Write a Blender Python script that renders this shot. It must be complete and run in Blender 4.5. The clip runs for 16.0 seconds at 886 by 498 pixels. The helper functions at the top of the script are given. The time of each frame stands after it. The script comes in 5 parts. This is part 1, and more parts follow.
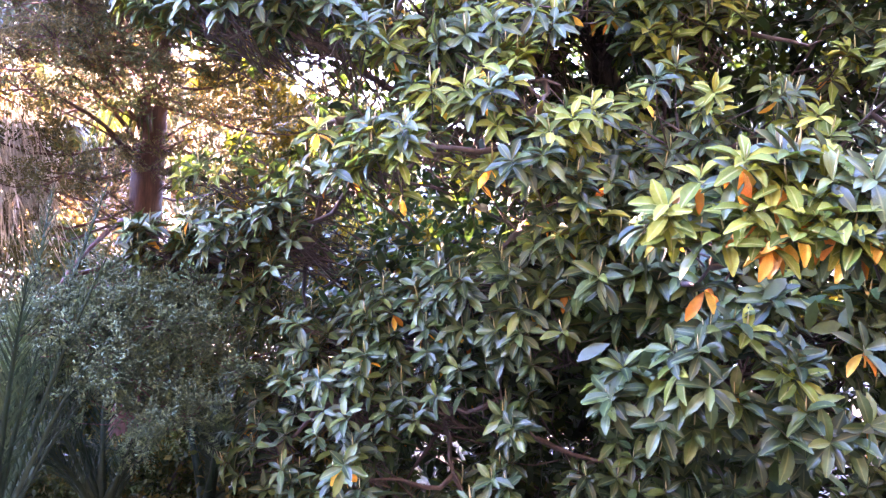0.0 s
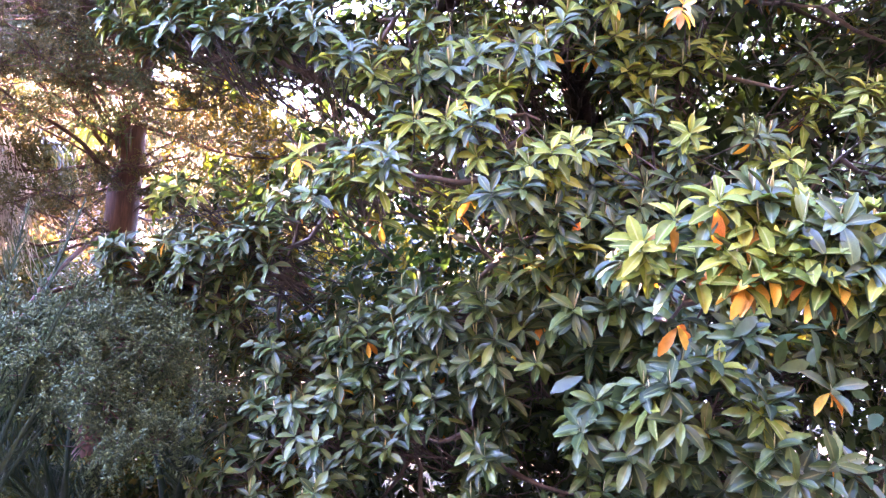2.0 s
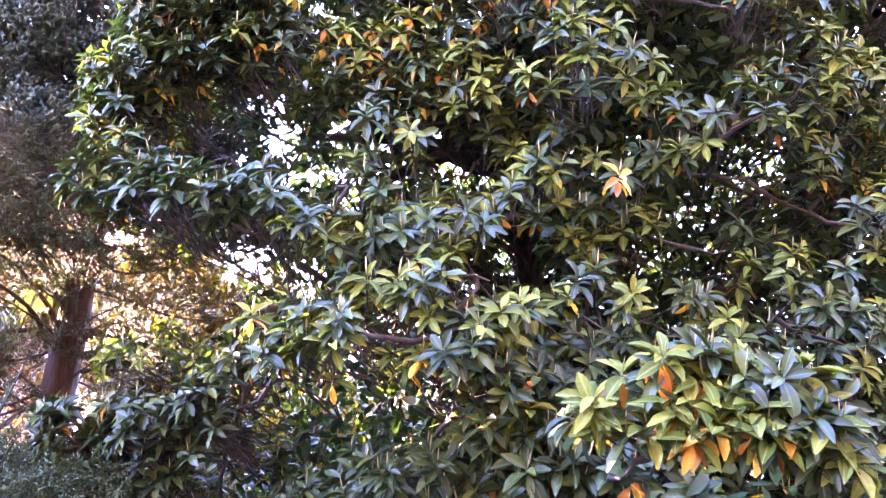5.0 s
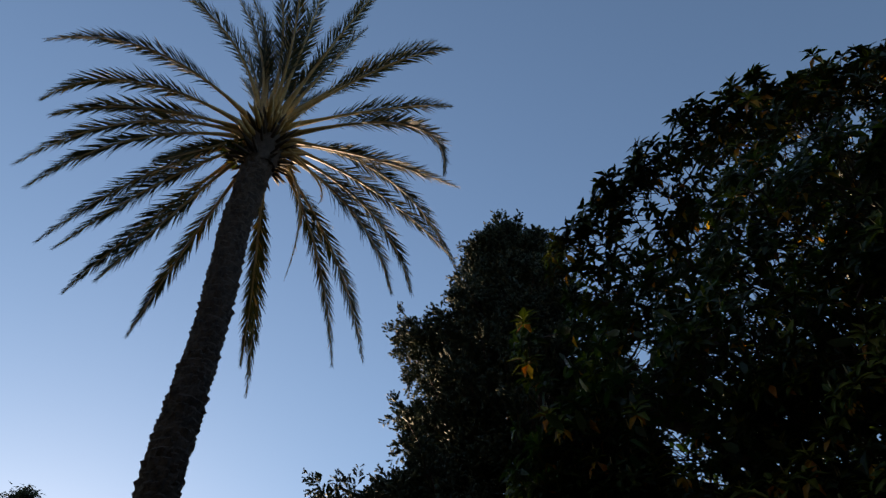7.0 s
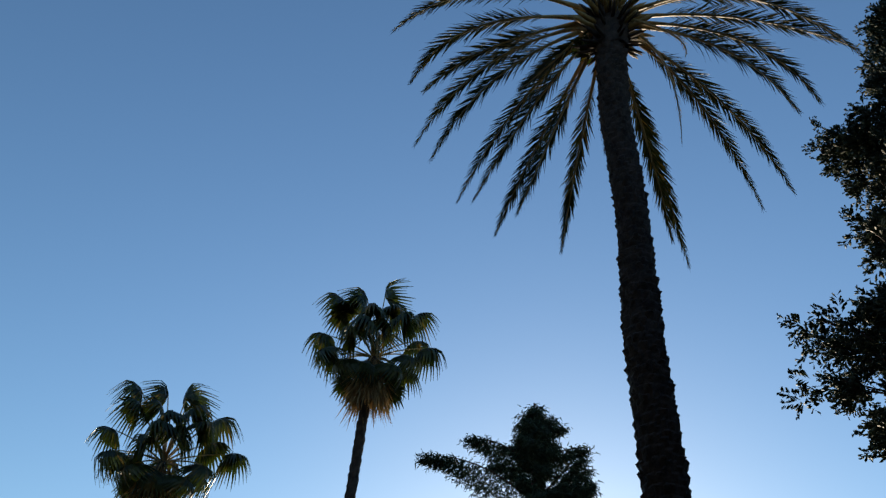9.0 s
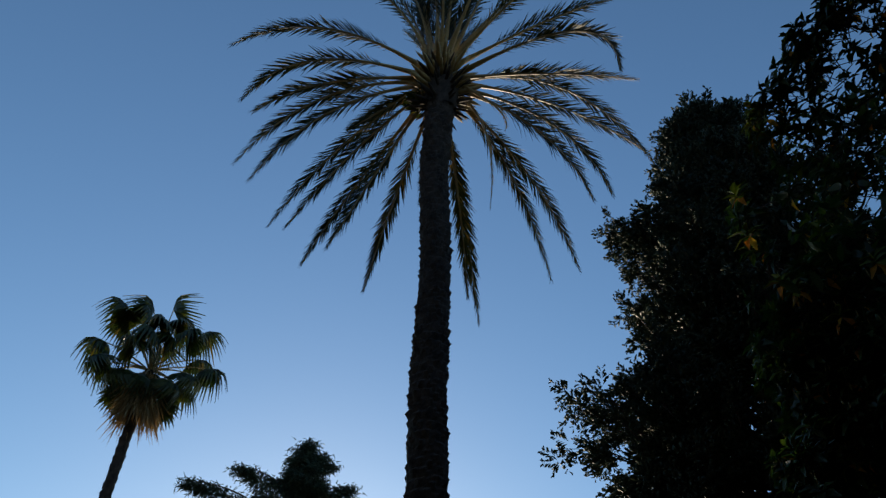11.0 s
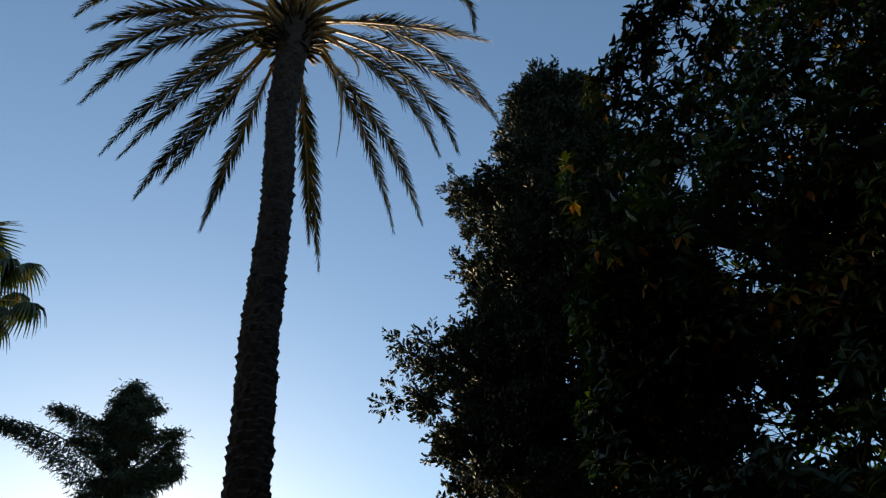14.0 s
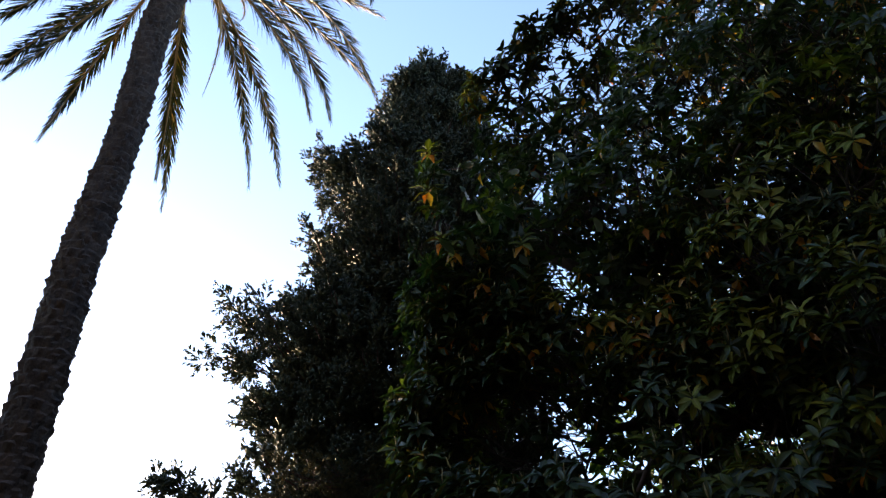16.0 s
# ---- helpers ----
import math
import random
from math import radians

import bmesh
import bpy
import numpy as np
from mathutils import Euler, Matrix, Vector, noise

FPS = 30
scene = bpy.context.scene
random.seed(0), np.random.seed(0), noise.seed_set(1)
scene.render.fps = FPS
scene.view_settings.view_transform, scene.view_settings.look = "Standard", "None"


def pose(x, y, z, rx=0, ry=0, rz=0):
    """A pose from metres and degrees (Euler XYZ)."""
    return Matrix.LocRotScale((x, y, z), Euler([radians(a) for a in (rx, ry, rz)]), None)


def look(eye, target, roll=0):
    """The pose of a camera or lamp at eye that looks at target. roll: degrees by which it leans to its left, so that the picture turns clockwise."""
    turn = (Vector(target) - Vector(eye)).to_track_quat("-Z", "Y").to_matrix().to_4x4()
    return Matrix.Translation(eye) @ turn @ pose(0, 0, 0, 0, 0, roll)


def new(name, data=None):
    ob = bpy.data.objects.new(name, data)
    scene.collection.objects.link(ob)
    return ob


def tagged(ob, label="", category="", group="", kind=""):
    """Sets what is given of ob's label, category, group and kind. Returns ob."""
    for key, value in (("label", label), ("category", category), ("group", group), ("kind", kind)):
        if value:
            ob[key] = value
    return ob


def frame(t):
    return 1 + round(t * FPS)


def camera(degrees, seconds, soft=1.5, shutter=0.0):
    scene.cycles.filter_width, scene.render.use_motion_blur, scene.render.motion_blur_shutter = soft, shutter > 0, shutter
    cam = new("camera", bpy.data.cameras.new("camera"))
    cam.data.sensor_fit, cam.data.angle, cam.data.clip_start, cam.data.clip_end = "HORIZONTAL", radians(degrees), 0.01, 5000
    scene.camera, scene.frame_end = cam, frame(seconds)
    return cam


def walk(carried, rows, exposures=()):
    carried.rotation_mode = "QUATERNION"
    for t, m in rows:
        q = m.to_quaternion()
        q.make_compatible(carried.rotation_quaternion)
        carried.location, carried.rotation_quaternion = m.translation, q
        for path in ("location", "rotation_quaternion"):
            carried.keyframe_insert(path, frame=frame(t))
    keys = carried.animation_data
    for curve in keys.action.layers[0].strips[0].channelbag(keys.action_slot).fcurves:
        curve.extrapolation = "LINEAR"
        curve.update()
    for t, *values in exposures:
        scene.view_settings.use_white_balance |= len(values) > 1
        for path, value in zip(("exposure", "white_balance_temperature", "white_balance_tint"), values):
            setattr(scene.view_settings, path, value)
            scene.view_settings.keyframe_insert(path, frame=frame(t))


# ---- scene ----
# The lens and the way of the camera: seconds, place, turn.
LENS = 58.07
ROWS = [
    (0.0, pose(-0.000, 0.000, 1.600, 91.26, -2.01, -0.04)),
    (0.5, pose(-0.013, -0.017, 1.602, 91.87, -2.50, -0.66)),
    (1.0, pose(-0.019, -0.024, 1.598, 92.48, -2.97, -1.16)),
    (1.5, pose(-0.018, -0.025, 1.600, 92.98, -3.34, -1.57)),
    (2.0, pose(-0.020, -0.029, 1.605, 93.36, -3.63, -1.96)),
    (2.5, pose(-0.020, -0.027, 1.605, 93.76, -3.84, -2.33)),
    (3.0, pose(-0.035, -0.019, 1.607, 94.09, -3.98, -2.76)),
    (3.2, pose(-0.045, -0.016, 1.609, 94.19, -4.07, -2.98)),
    (3.7, pose(-0.050, -0.024, 1.603, 95.12, -4.39, -4.13)),
    (4.2, pose(-0.049, -0.046, 1.585, 97.59, -4.51, -5.64)),
    (4.7, pose(-0.044, -0.075, 1.566, 101.88, -3.85, -6.23)),
    (5.0, pose(-0.039, -0.092, 1.556, 105.45, -2.93, -5.57)),
    (5.3, pose(-0.034, -0.108, 1.550, 109.91, -1.59, -3.73)),
    (5.5, pose(-0.021, -0.144, 1.541, 113.58, -0.52, -1.82)),
    (6.0, pose(-0.155, -0.156, 1.650, 123.43, 1.29, 5.93)),
    (6.5, pose(-0.155, -0.136, 1.624, 132.67, 1.11, 15.96)),
    (7.0, pose(-0.178, -0.080, 1.681, 137.88, -0.94, 24.86)),
    (7.5, pose(-0.188, -0.130, 1.646, 139.39, -3.19, 33.59)),
    (8.0, pose(-0.173, -0.100, 1.634, 135.71, -5.01, 45.24)),
    (8.2, pose(-0.162, -0.141, 1.567, 132.94, -4.82, 50.35)),
    (8.6, pose(-0.188, -0.152, 1.555, 129.67, -4.19, 56.95)),
    (9.0, pose(-0.255, -0.157, 1.565, 128.31, -3.63, 60.59)),
    (9.5, pose(-0.350, -0.158, 1.585, 128.40, -3.22, 61.31)),
    (9.9, pose(-0.403, -0.155, 1.603, 129.23, -2.99, 59.03)),
    (10.3, pose(-0.398, -0.156, 1.608, 129.95, -2.46, 54.63)),
    (10.5, pose(-0.272, -0.216, 1.541, 130.44, -2.34, 51.42)),
    (11.0, pose(-0.133, -0.315, 1.439, 131.63, -1.63, 43.83)),
    (11.5, pose(-0.060, -0.346, 1.389, 131.43, -0.48, 38.53)),
    (12.0, pose(-0.067, -0.313, 1.396, 130.61, 0.79, 35.50)),
    (12.5, pose(-0.043, -0.323, 1.398, 129.45, 1.78, 34.41)),
    (13.0, pose(-0.033, -0.313, 1.386, 128.86, 2.01, 34.13)),
    (13.5, pose(-0.027, -0.302, 1.379, 128.36, 2.23, 33.92)),
    (14.0, pose(-0.025, -0.302, 1.378, 128.02, 2.28, 33.00)),
    (14.5, pose(-0.023, -0.292, 1.379, 128.39, 1.95, 30.55)),
    (15.0, pose(0.024, -0.295, 1.369, 129.24, 1.12, 26.60)),
    (15.5, pose(0.061, -0.257, 1.365, 129.21, 0.09, 22.32)),
    (16.0, pose(0.047, -0.167, 1.376, 126.73, -0.91, 17.90)),
]


def exposure_changes():
    """Seconds, stops, kelvin and tint: the lens closes down as the sky grows brighter."""
    return [(0.0, 7.38, 6600, 66), (3.2, 7.38, 6600, 66), (5.3, 7.0, 6450, 72), (5.7, 6.35, 6900, 60), (6.0, 5.25, 7600, 57), (6.2, 3.4, 8000, 34),
            (6.4, 1.9, 8200, 30), (6.6, 1.15, 7900, 26), (7.0, 0.44, 7200, 18), (7.5, 0.34, 6800, 14), (8.2, 0.27, 6400, 11), (10.3, -0.25, 5600, 6),
            (11.0, -0.1, 5900, 8), (12.5, 0.32, 6900, 10), (14.5, 0.42, 6900, 12), (15.5, 0.82, 7600, 20), (16.0, 2.12, 7150, 26)]


cam = camera(LENS, 16.0, soft=1.35, shutter=0.1)
walk(cam, ROWS, exposure_changes())

# ---- sky and sun ----
SUN_TURN, SUN_RISE = 53.0, 12.0
world = bpy.data.worlds.new("sky")
scene.world = world
world.use_nodes = True
wn = world.node_tree.nodes
sky = wn.new("ShaderNodeTexSky")
sky.sky_type = "NISHITA"
sky.sun_disc = False
sky.sun_elevation, sky.sun_rotation = radians(SUN_RISE), radians(-SUN_TURN)
sky.air_density, sky.dust_density, sky.ozone_density = 1.25, 0.33, 3.4
wn["Background"].inputs["Strength"].default_value = 0.15
world.node_tree.links.new(sky.outputs["Color"], wn["Background"].inputs["Color"])


def spot(turn, rise, away, z0=1.6):
    """A place by its bearing to the left of north, its rise and its distance from the standing spot."""
    a, e = radians(turn), radians(rise)
    return Vector((-math.sin(a) * math.cos(e) * away, math.cos(a) * math.cos(e) * away, z0 + math.sin(e) * away))


sun = new("sun", bpy.data.lights.new("sun", "SUN"))
sun.data.energy, sun.data.angle, sun.data.color = 3.6, radians(0.55), (1.0, 0.78, 0.52)
sun.matrix_world = look(spot(SUN_TURN, SUN_RISE, 60), (0, 0, 1.6))


# ---- materials ----
def shader(name):
    m = bpy.data.materials.new(name)
    m.use_nodes = True
    return m, m.node_tree.nodes, m.node_tree.links, m.node_tree.nodes["Principled BSDF"]


def ramp(nodes, stops):
    r = nodes.new("ShaderNodeValToRGB")
    el = r.color_ramp.elements
    while len(el) < len(stops):
        el.new(0.5)
    for e, (p, c) in zip(el, stops):
        e.position, e.color = p, (*c, 1)
    return r


def leaf_material(name, stops, rough=0.35, through_part=0.3, through_tint=(1.6, 1.5, 0.5), grain=40.0, gloss=0.5, rib=None):
    """Leaves: a colour of its own for each leaf, fine veins, gloss and some light let through."""
    m, n, l, p = shader(name)
    geo, info = n.new("ShaderNodeNewGeometry"), n.new("ShaderNodeObjectInfo")
    add, fr = n.new("ShaderNodeMath"), n.new("ShaderNodeMath")
    add.operation, fr.operation = "ADD", "FRACT"
    l.new(geo.outputs["Random Per Island"], add.inputs[0])
    l.new(info.outputs["Random"], add.inputs[1])
    l.new(add.outputs[0], fr.inputs[0])
    r = ramp(n, stops)
    l.new(fr.outputs[0], r.inputs["Fac"])
    tex = n.new("ShaderNodeTexNoise")
    tex.inputs["Scale"].default_value, tex.inputs["Detail"].default_value = grain, 3
    pos = n.new("ShaderNodeTexCoord")
    l.new(pos.outputs["Object"], tex.inputs["Vector"])
    mul = n.new("ShaderNodeMix")
    mul.data_type, mul.blend_type = "RGBA", "MULTIPLY"
    mul.inputs[0].default_value = 0.45
    l.new(r.outputs["Color"], mul.inputs[6])
    vr = ramp(n, [(0.3, (0.55, 0.55, 0.55)), (0.7, (1.35, 1.3, 1.2))])
    l.new(tex.outputs["Fac"], vr.inputs["Fac"])
    l.new(vr.outputs["Color"], mul.inputs[7])
    colour = mul.outputs[2]
    if rib:
        att = n.new("ShaderNodeAttribute")
        att.attribute_name = "rib"
        line = ramp(n, [(0.8, (0, 0, 0)), (1.0, (0.8, 0.8, 0.8))])
        l.new(att.outputs["Fac"], line.inputs["Fac"])
        paint = n.new("ShaderNodeMix")
        paint.data_type = "RGBA"
        l.new(line.outputs["Color"], paint.inputs[0])
        l.new(colour, paint.inputs[6])
        paint.inputs[7].default_value = (*rib, 1)
        colour = paint.outputs[2]
    l.new(colour, p.inputs["Base Color"])
    p.inputs["Roughness"].default_value = rough
    p.inputs["Specular IOR Level"].default_value = gloss
    tr, mix = n.new("ShaderNodeBsdfTranslucent"), n.new("ShaderNodeMixShader")
    tint = n.new("ShaderNodeMix")
    tint.data_type, tint.blend_type = "RGBA", "MULTIPLY"
    tint.inputs[0].default_value = 1.0
    tint.inputs[7].default_value = (*through_tint, 1)
    l.new(mul.outputs[2], tint.inputs[6])
    l.new(tint.outputs[2], tr.inputs["Color"])
    mix.inputs[0].default_value = through_part
    l.new(p.outputs[0], mix.inputs[1])
    l.new(tr.outputs[0], mix.inputs[2])
    l.new(mix.outputs[0], n["Material Output"].inputs["Surface"])
    return m


def bark_material(name, dark, light, scale=6.0, stretch=(1, 1, 0.25), rough=0.85, relief=0.5):
    """Bark, stone or soil: two scales of mottling and a fine relief."""
    m, n, l, p = shader(name)
    pos, mp = n.new("ShaderNodeTexCoord"), n.new("ShaderNodeMapping")
    mp.inputs["Scale"].default_value = stretch
    l.new(pos.outputs["Object"], mp.inputs["Vector"])
    a, b = n.new("ShaderNodeTexNoise"), n.new("ShaderNodeTexNoise")
    a.inputs["Scale"].default_value, a.inputs["Detail"].default_value = scale, 6
    b.inputs["Scale"].default_value, b.inputs["Detail"].default_value = scale * 7, 5
    l.new(mp.outputs[0], a.inputs["Vector"])
    l.new(mp.outputs[0], b.inputs["Vector"])
    s = n.new("ShaderNodeMath")
    s.operation, s.inputs[1].default_value = "MULTIPLY_ADD", 0.55
    l.new(a.outputs["Fac"], s.inputs[0])
    h = n.new("ShaderNodeMath")
    h.operation, h.inputs[1].default_value = "MULTIPLY", 0.45
    l.new(b.outputs["Fac"], h.inputs[0])
    l.new(h.outputs[0], s.inputs[2])
    r = ramp(n, [(0.36, dark), (0.66, light)])
    l.new(s.outputs[0], r.inputs["Fac"])
    l.new(r.outputs["Color"], p.inputs["Base Color"])
    p.inputs["Roughness"].default_value = rough
    bump = n.new("ShaderNodeBump")
    bump.inputs["Strength"].default_value, bump.inputs["Distance"].default_value = relief, 0.02
    l.new(s.outputs[0], bump.inputs["Height"])
    l.new(bump.outputs[0], p.inputs["Normal"])
    return m


MAG_LEAF = leaf_material("magnolia_leaf", [(0.0, (0.012, 0.030, 0.014)), (0.5, (0.024, 0.052, 0.021)), (0.85, (0.046, 0.082, 0.026)), (1.0, (0.09, 0.13, 0.03))], 0.38, 0.24, (1.5, 1.7, 0.6), 30, 0.28, (0.12, 0.15, 0.05))
MAG_UNDER = leaf_material("magnolia_leaf_underside", [(0.0, (0.06, 0.06, 0.025)), (0.5, (0.10, 0.085, 0.035)), (1.0, (0.19, 0.12, 0.05))], 0.75, 0.35, (1.3, 1.3, 0.5), 30, 0.2)
# Lighter, yellower copy of the leaf that stands in for brightly lit foliage.
MAG_LIT_PALE = leaf_material("magnolia_pale_leaf", [(0.0, (0.055, 0.092, 0.018)), (0.6, (0.11, 0.152, 0.024)), (1.0, (0.22, 0.23, 0.04))], 0.55, 0.3, (1.5, 1.5, 0.5), 30, 0.14, (0.3, 0.32, 0.12))
MAG_OLD = leaf_material("magnolia_old_leaf", [(0.0, (0.48, 0.14, 0.013)), (0.45, (0.60, 0.28, 0.02)), (0.85, (0.68, 0.46, 0.06)), (1.0, (0.26, 0.10, 0.03))], 0.45, 0.42, (1.3, 1.1, 0.6), 30)
BUD = leaf_material("magnolia_bud_down", [(0.0, (0.30, 0.29, 0.12)), (1.0, (0.48, 0.40, 0.20))], 0.7, 0.2, (1, 1, 1))
MAG_BARK = bark_material("magnolia_bark", (0.022, 0.015, 0.012), (0.085, 0.060, 0.048), 7)
CYP_LEAF = leaf_material("cypress_scales", [(0.0, (0.03, 0.05, 0.034)), (0.5, (0.055, 0.084, 0.055)), (0.85, (0.09, 0.12, 0.072)), (1.0, (0.13, 0.13, 0.065))], 0.55, 0.24, (1.3, 1.3, 0.8), 60, 0.3)
CYP_PALE = leaf_material("cypress_young_scales", [(0.0, (0.030, 0.062, 0.034)), (0.5, (0.060, 0.105, 0.052)), (1.0, (0.12, 0.17, 0.078))], 0.6, 0.25, (1.3, 1.3, 0.6), 60, 0.3)
# Warmer, lighter copy of the cypress scales: sunlight put into the colour.
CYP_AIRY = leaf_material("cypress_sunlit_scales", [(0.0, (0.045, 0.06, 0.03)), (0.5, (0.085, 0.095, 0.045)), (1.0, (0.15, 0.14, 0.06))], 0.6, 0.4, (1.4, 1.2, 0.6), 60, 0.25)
CYP_BARK = bark_material("cypress_bark", (0.028, 0.013, 0.010), (0.11, 0.052, 0.036), 9, (1, 1, 0.12))
PALM_LEAF = leaf_material("palm_leaflet", [(0.0, (0.012, 0.021, 0.009)), (0.5, (0.022, 0.034, 0.012)), (0.88, (0.05, 0.058, 0.018)), (1.0, (0.26, 0.18, 0.05))], 0.42, 0.12, (1.5, 1.3, 0.4), 20, 0.28)
FAN_LEAF = leaf_material("fan_palm_blade", [(0.0, (0.020, 0.032, 0.014)), (0.5, (0.035, 0.055, 0.018)), (0.9, (0.06, 0.075, 0.022)), (1.0, (0.12, 0.09, 0.03))], 0.35, 0.3, (1.8, 1.7, 0.5), 20)
# Low palms: tree shade and a bluish haze are put into this colour.
PALM_LOW = leaf_material("shaded_palm_leaflet", [(0.0, (0.012, 0.026, 0.017)), (1.0, (0.032, 0.052, 0.032))], 0.6, 0.2, (1.5, 1.4, 0.5), 20, 0.12)
PALM_GREY = leaf_material("palm_grey_thatch", [(0.0, (0.26, 0.23, 0.18)), (1.0, (0.58, 0.53, 0.46))], 0.8, 0.2, (1, 1, 0.9), 20, 0.1)
PALM_DRY = leaf_material("palm_dry_leaflet", [(0.0, (0.22, 0.14, 0.06)), (1.0, (0.42, 0.3, 0.15))], 0.7, 0.25, (1.1, 1.0, 0.8), 20, 0.2)
PALM_STALK = bark_material("palm_stalk", (0.22, 0.15, 0.05), (0.55, 0.38, 0.15), 4, (1, 1, 1), 0.5, 0.2)
PALM_BARK = bark_material("palm_bark", (0.024, 0.018, 0.015), (0.10, 0.074, 0.058), 8, (1, 1, 1), 0.9, 0.7)
GOLD_LEAF = leaf_material("sunlit_autumn_leaf", [(0.0, (0.07, 0.06, 0.006)), (0.5, (0.22, 0.15, 0.008)), (1.0, (0.36, 0.24, 0.012))], 0.5, 0.4, (1.1, 1.0, 0.5))
HEDGE_LEAF = leaf_material("hedge_leaf", [(0.0, (0.02, 0.034, 0.014)), (0.7, (0.05, 0.065, 0.022)), (1.0, (0.12, 0.09, 0.03))], 0.65, 0.3, gloss=0.15)
RUSSET_LEAF = leaf_material("russet_leaf", [(0.0, (0.05, 0.045, 0.02)), (0.6, (0.12, 0.09, 0.035)), (1.0, (0.22, 0.14, 0.05))], 0.5, 0.45, (1.2, 1.0, 0.6))
CEDAR_LEAF = leaf_material("cedar_needles", [(0.0, (0.02, 0.036, 0.024)), (0.7, (0.045, 0.07, 0.045)), (1.0, (0.08, 0.10, 0.06))], 0.6, 0.15, (1.2, 1.2, 0.7), 30, 0.3)
SOIL = bark_material("leaf_littered_soil", (0.018, 0.014, 0.009), (0.06, 0.048, 0.026), 2.5, (1, 1, 1))
PLASTER = bark_material("pale_plaster", (0.60, 0.57, 0.60), (0.78, 0.75, 0.76), 1.5, (1, 1, 1), 0.9, 0.1)
SHADE_WALL = bark_material("dark_weathered_wall", (0.03, 0.03, 0.022), (0.08, 0.075, 0.055), 1.2, (1, 1, 1), 0.95, 0.3)
ROOF_TILE = bark_material("clay_tile", (0.22, 0.09, 0.05), (0.40, 0.18, 0.11), 6, (1, 1, 1))
STONE = bark_material("pale_stone", (0.30, 0.26, 0.25), (0.55, 0.49, 0.47), 3, (1, 1, 1), 0.9, 0.5)
GLASS_DARK = bark_material("window_dark", (0.02, 0.022, 0.025), (0.04, 0.045, 0.05), 1, (1, 1, 1), 0.1, 0.0)


# ---- mesh helpers ----
def mesh_from(name, verts, faces, smooth=True):
    """verts: n x 3; faces: one or more m x k arrays of indices."""
    me = bpy.data.meshes.new(name)
    faces = faces if isinstance(faces, list) else [faces]
    loops = np.concatenate([np.asarray(f, dtype=np.int32).ravel() for f in faces])
    sizes = np.concatenate([np.full(len(f), np.asarray(f).shape[1], dtype=np.int32) for f in faces])
    me.vertices.add(len(verts))
    me.vertices.foreach_set("co", np.asarray(verts, dtype=np.float32).ravel())
    me.loops.add(len(loops))
    me.loops.foreach_set("vertex_index", loops)
    me.polygons.add(len(sizes))
    me.polygons.foreach_set("loop_start", np.concatenate([[0], np.cumsum(sizes)[:-1]]).astype(np.int32))
    me.polygons.foreach_set("use_smooth", np.full(len(sizes), smooth))
    me.update(calc_edges=True)
    return me


def mark_ribs(me, steps):
    """Marks the midrib of every leaf in a mesh of blades with that many steps."""
    one = np.concatenate([np.ones(steps), np.zeros(2 * steps)])
    me.attributes.new("rib", "FLOAT", "POINT").data.foreach_set("value", np.tile(one, len(me.vertices) // len(one)))
    return me


def link_part(name, me, material, parent, label=""):
    if not me.materials:
        me.materials.append(material)
    ob = new(name, me)
    ob.parent = parent
    if parent is not None:
        ob.matrix_parent_inverse = Matrix.Translation(-parent.location)
    return tagged(ob, label)


def thing(name, place, label, category, group="", kind=""):
    ob = new(name)
    ob.location = place
    return tagged(ob, label, category, group, kind)


class Heap:
    """Gathers pieces of mesh into one."""

    def __init__(self):
        self.v, self.f, self.count = [], {}, 0

    def add(self, verts, faces):
        verts = np.asarray(verts, dtype=np.float64).reshape(-1, 3)
        for f in faces if isinstance(faces, list) else [faces]:
            f = np.asarray(f, dtype=np.int32)
            self.f.setdefault(f.shape[1], []).append(f + self.count)
        self.v.append(verts)
        self.count += len(verts)

    def mesh(self, name, smooth=True):
        return mesh_from(name, np.concatenate(self.v), [np.concatenate(f) for f in self.f.values()], smooth)


def frames_of(along, normal):
    """Turns (n x 3 x 3, columns x along the piece, y across, z its upper side) from directions."""
    x = along / np.linalg.norm(along, axis=1)[:, None]
    z = normal - x * np.sum(normal * x, axis=1)[:, None]
    z /= np.linalg.norm(z, axis=1)[:, None] + 1e-9
    y = np.cross(z, x)
    return np.stack([x, y, z], axis=2)


def scatter(heap, shape, places, turns, sizes):
    """Adds a copy of shape (verts, faces) at each place."""
    v, f = shape
    n, k = len(places), len(v)
    out = np.einsum("nij,nkj->nki", turns, v[None] * np.reshape(sizes, (n, 1, -1))) + places[:, None, :]
    faces = [(g[None] + (np.arange(n) * k)[:, None, None]).reshape(-1, g.shape[1]) for g in (f if isinstance(f, list) else [f])]
    heap.add(out.reshape(-1, 3), faces)


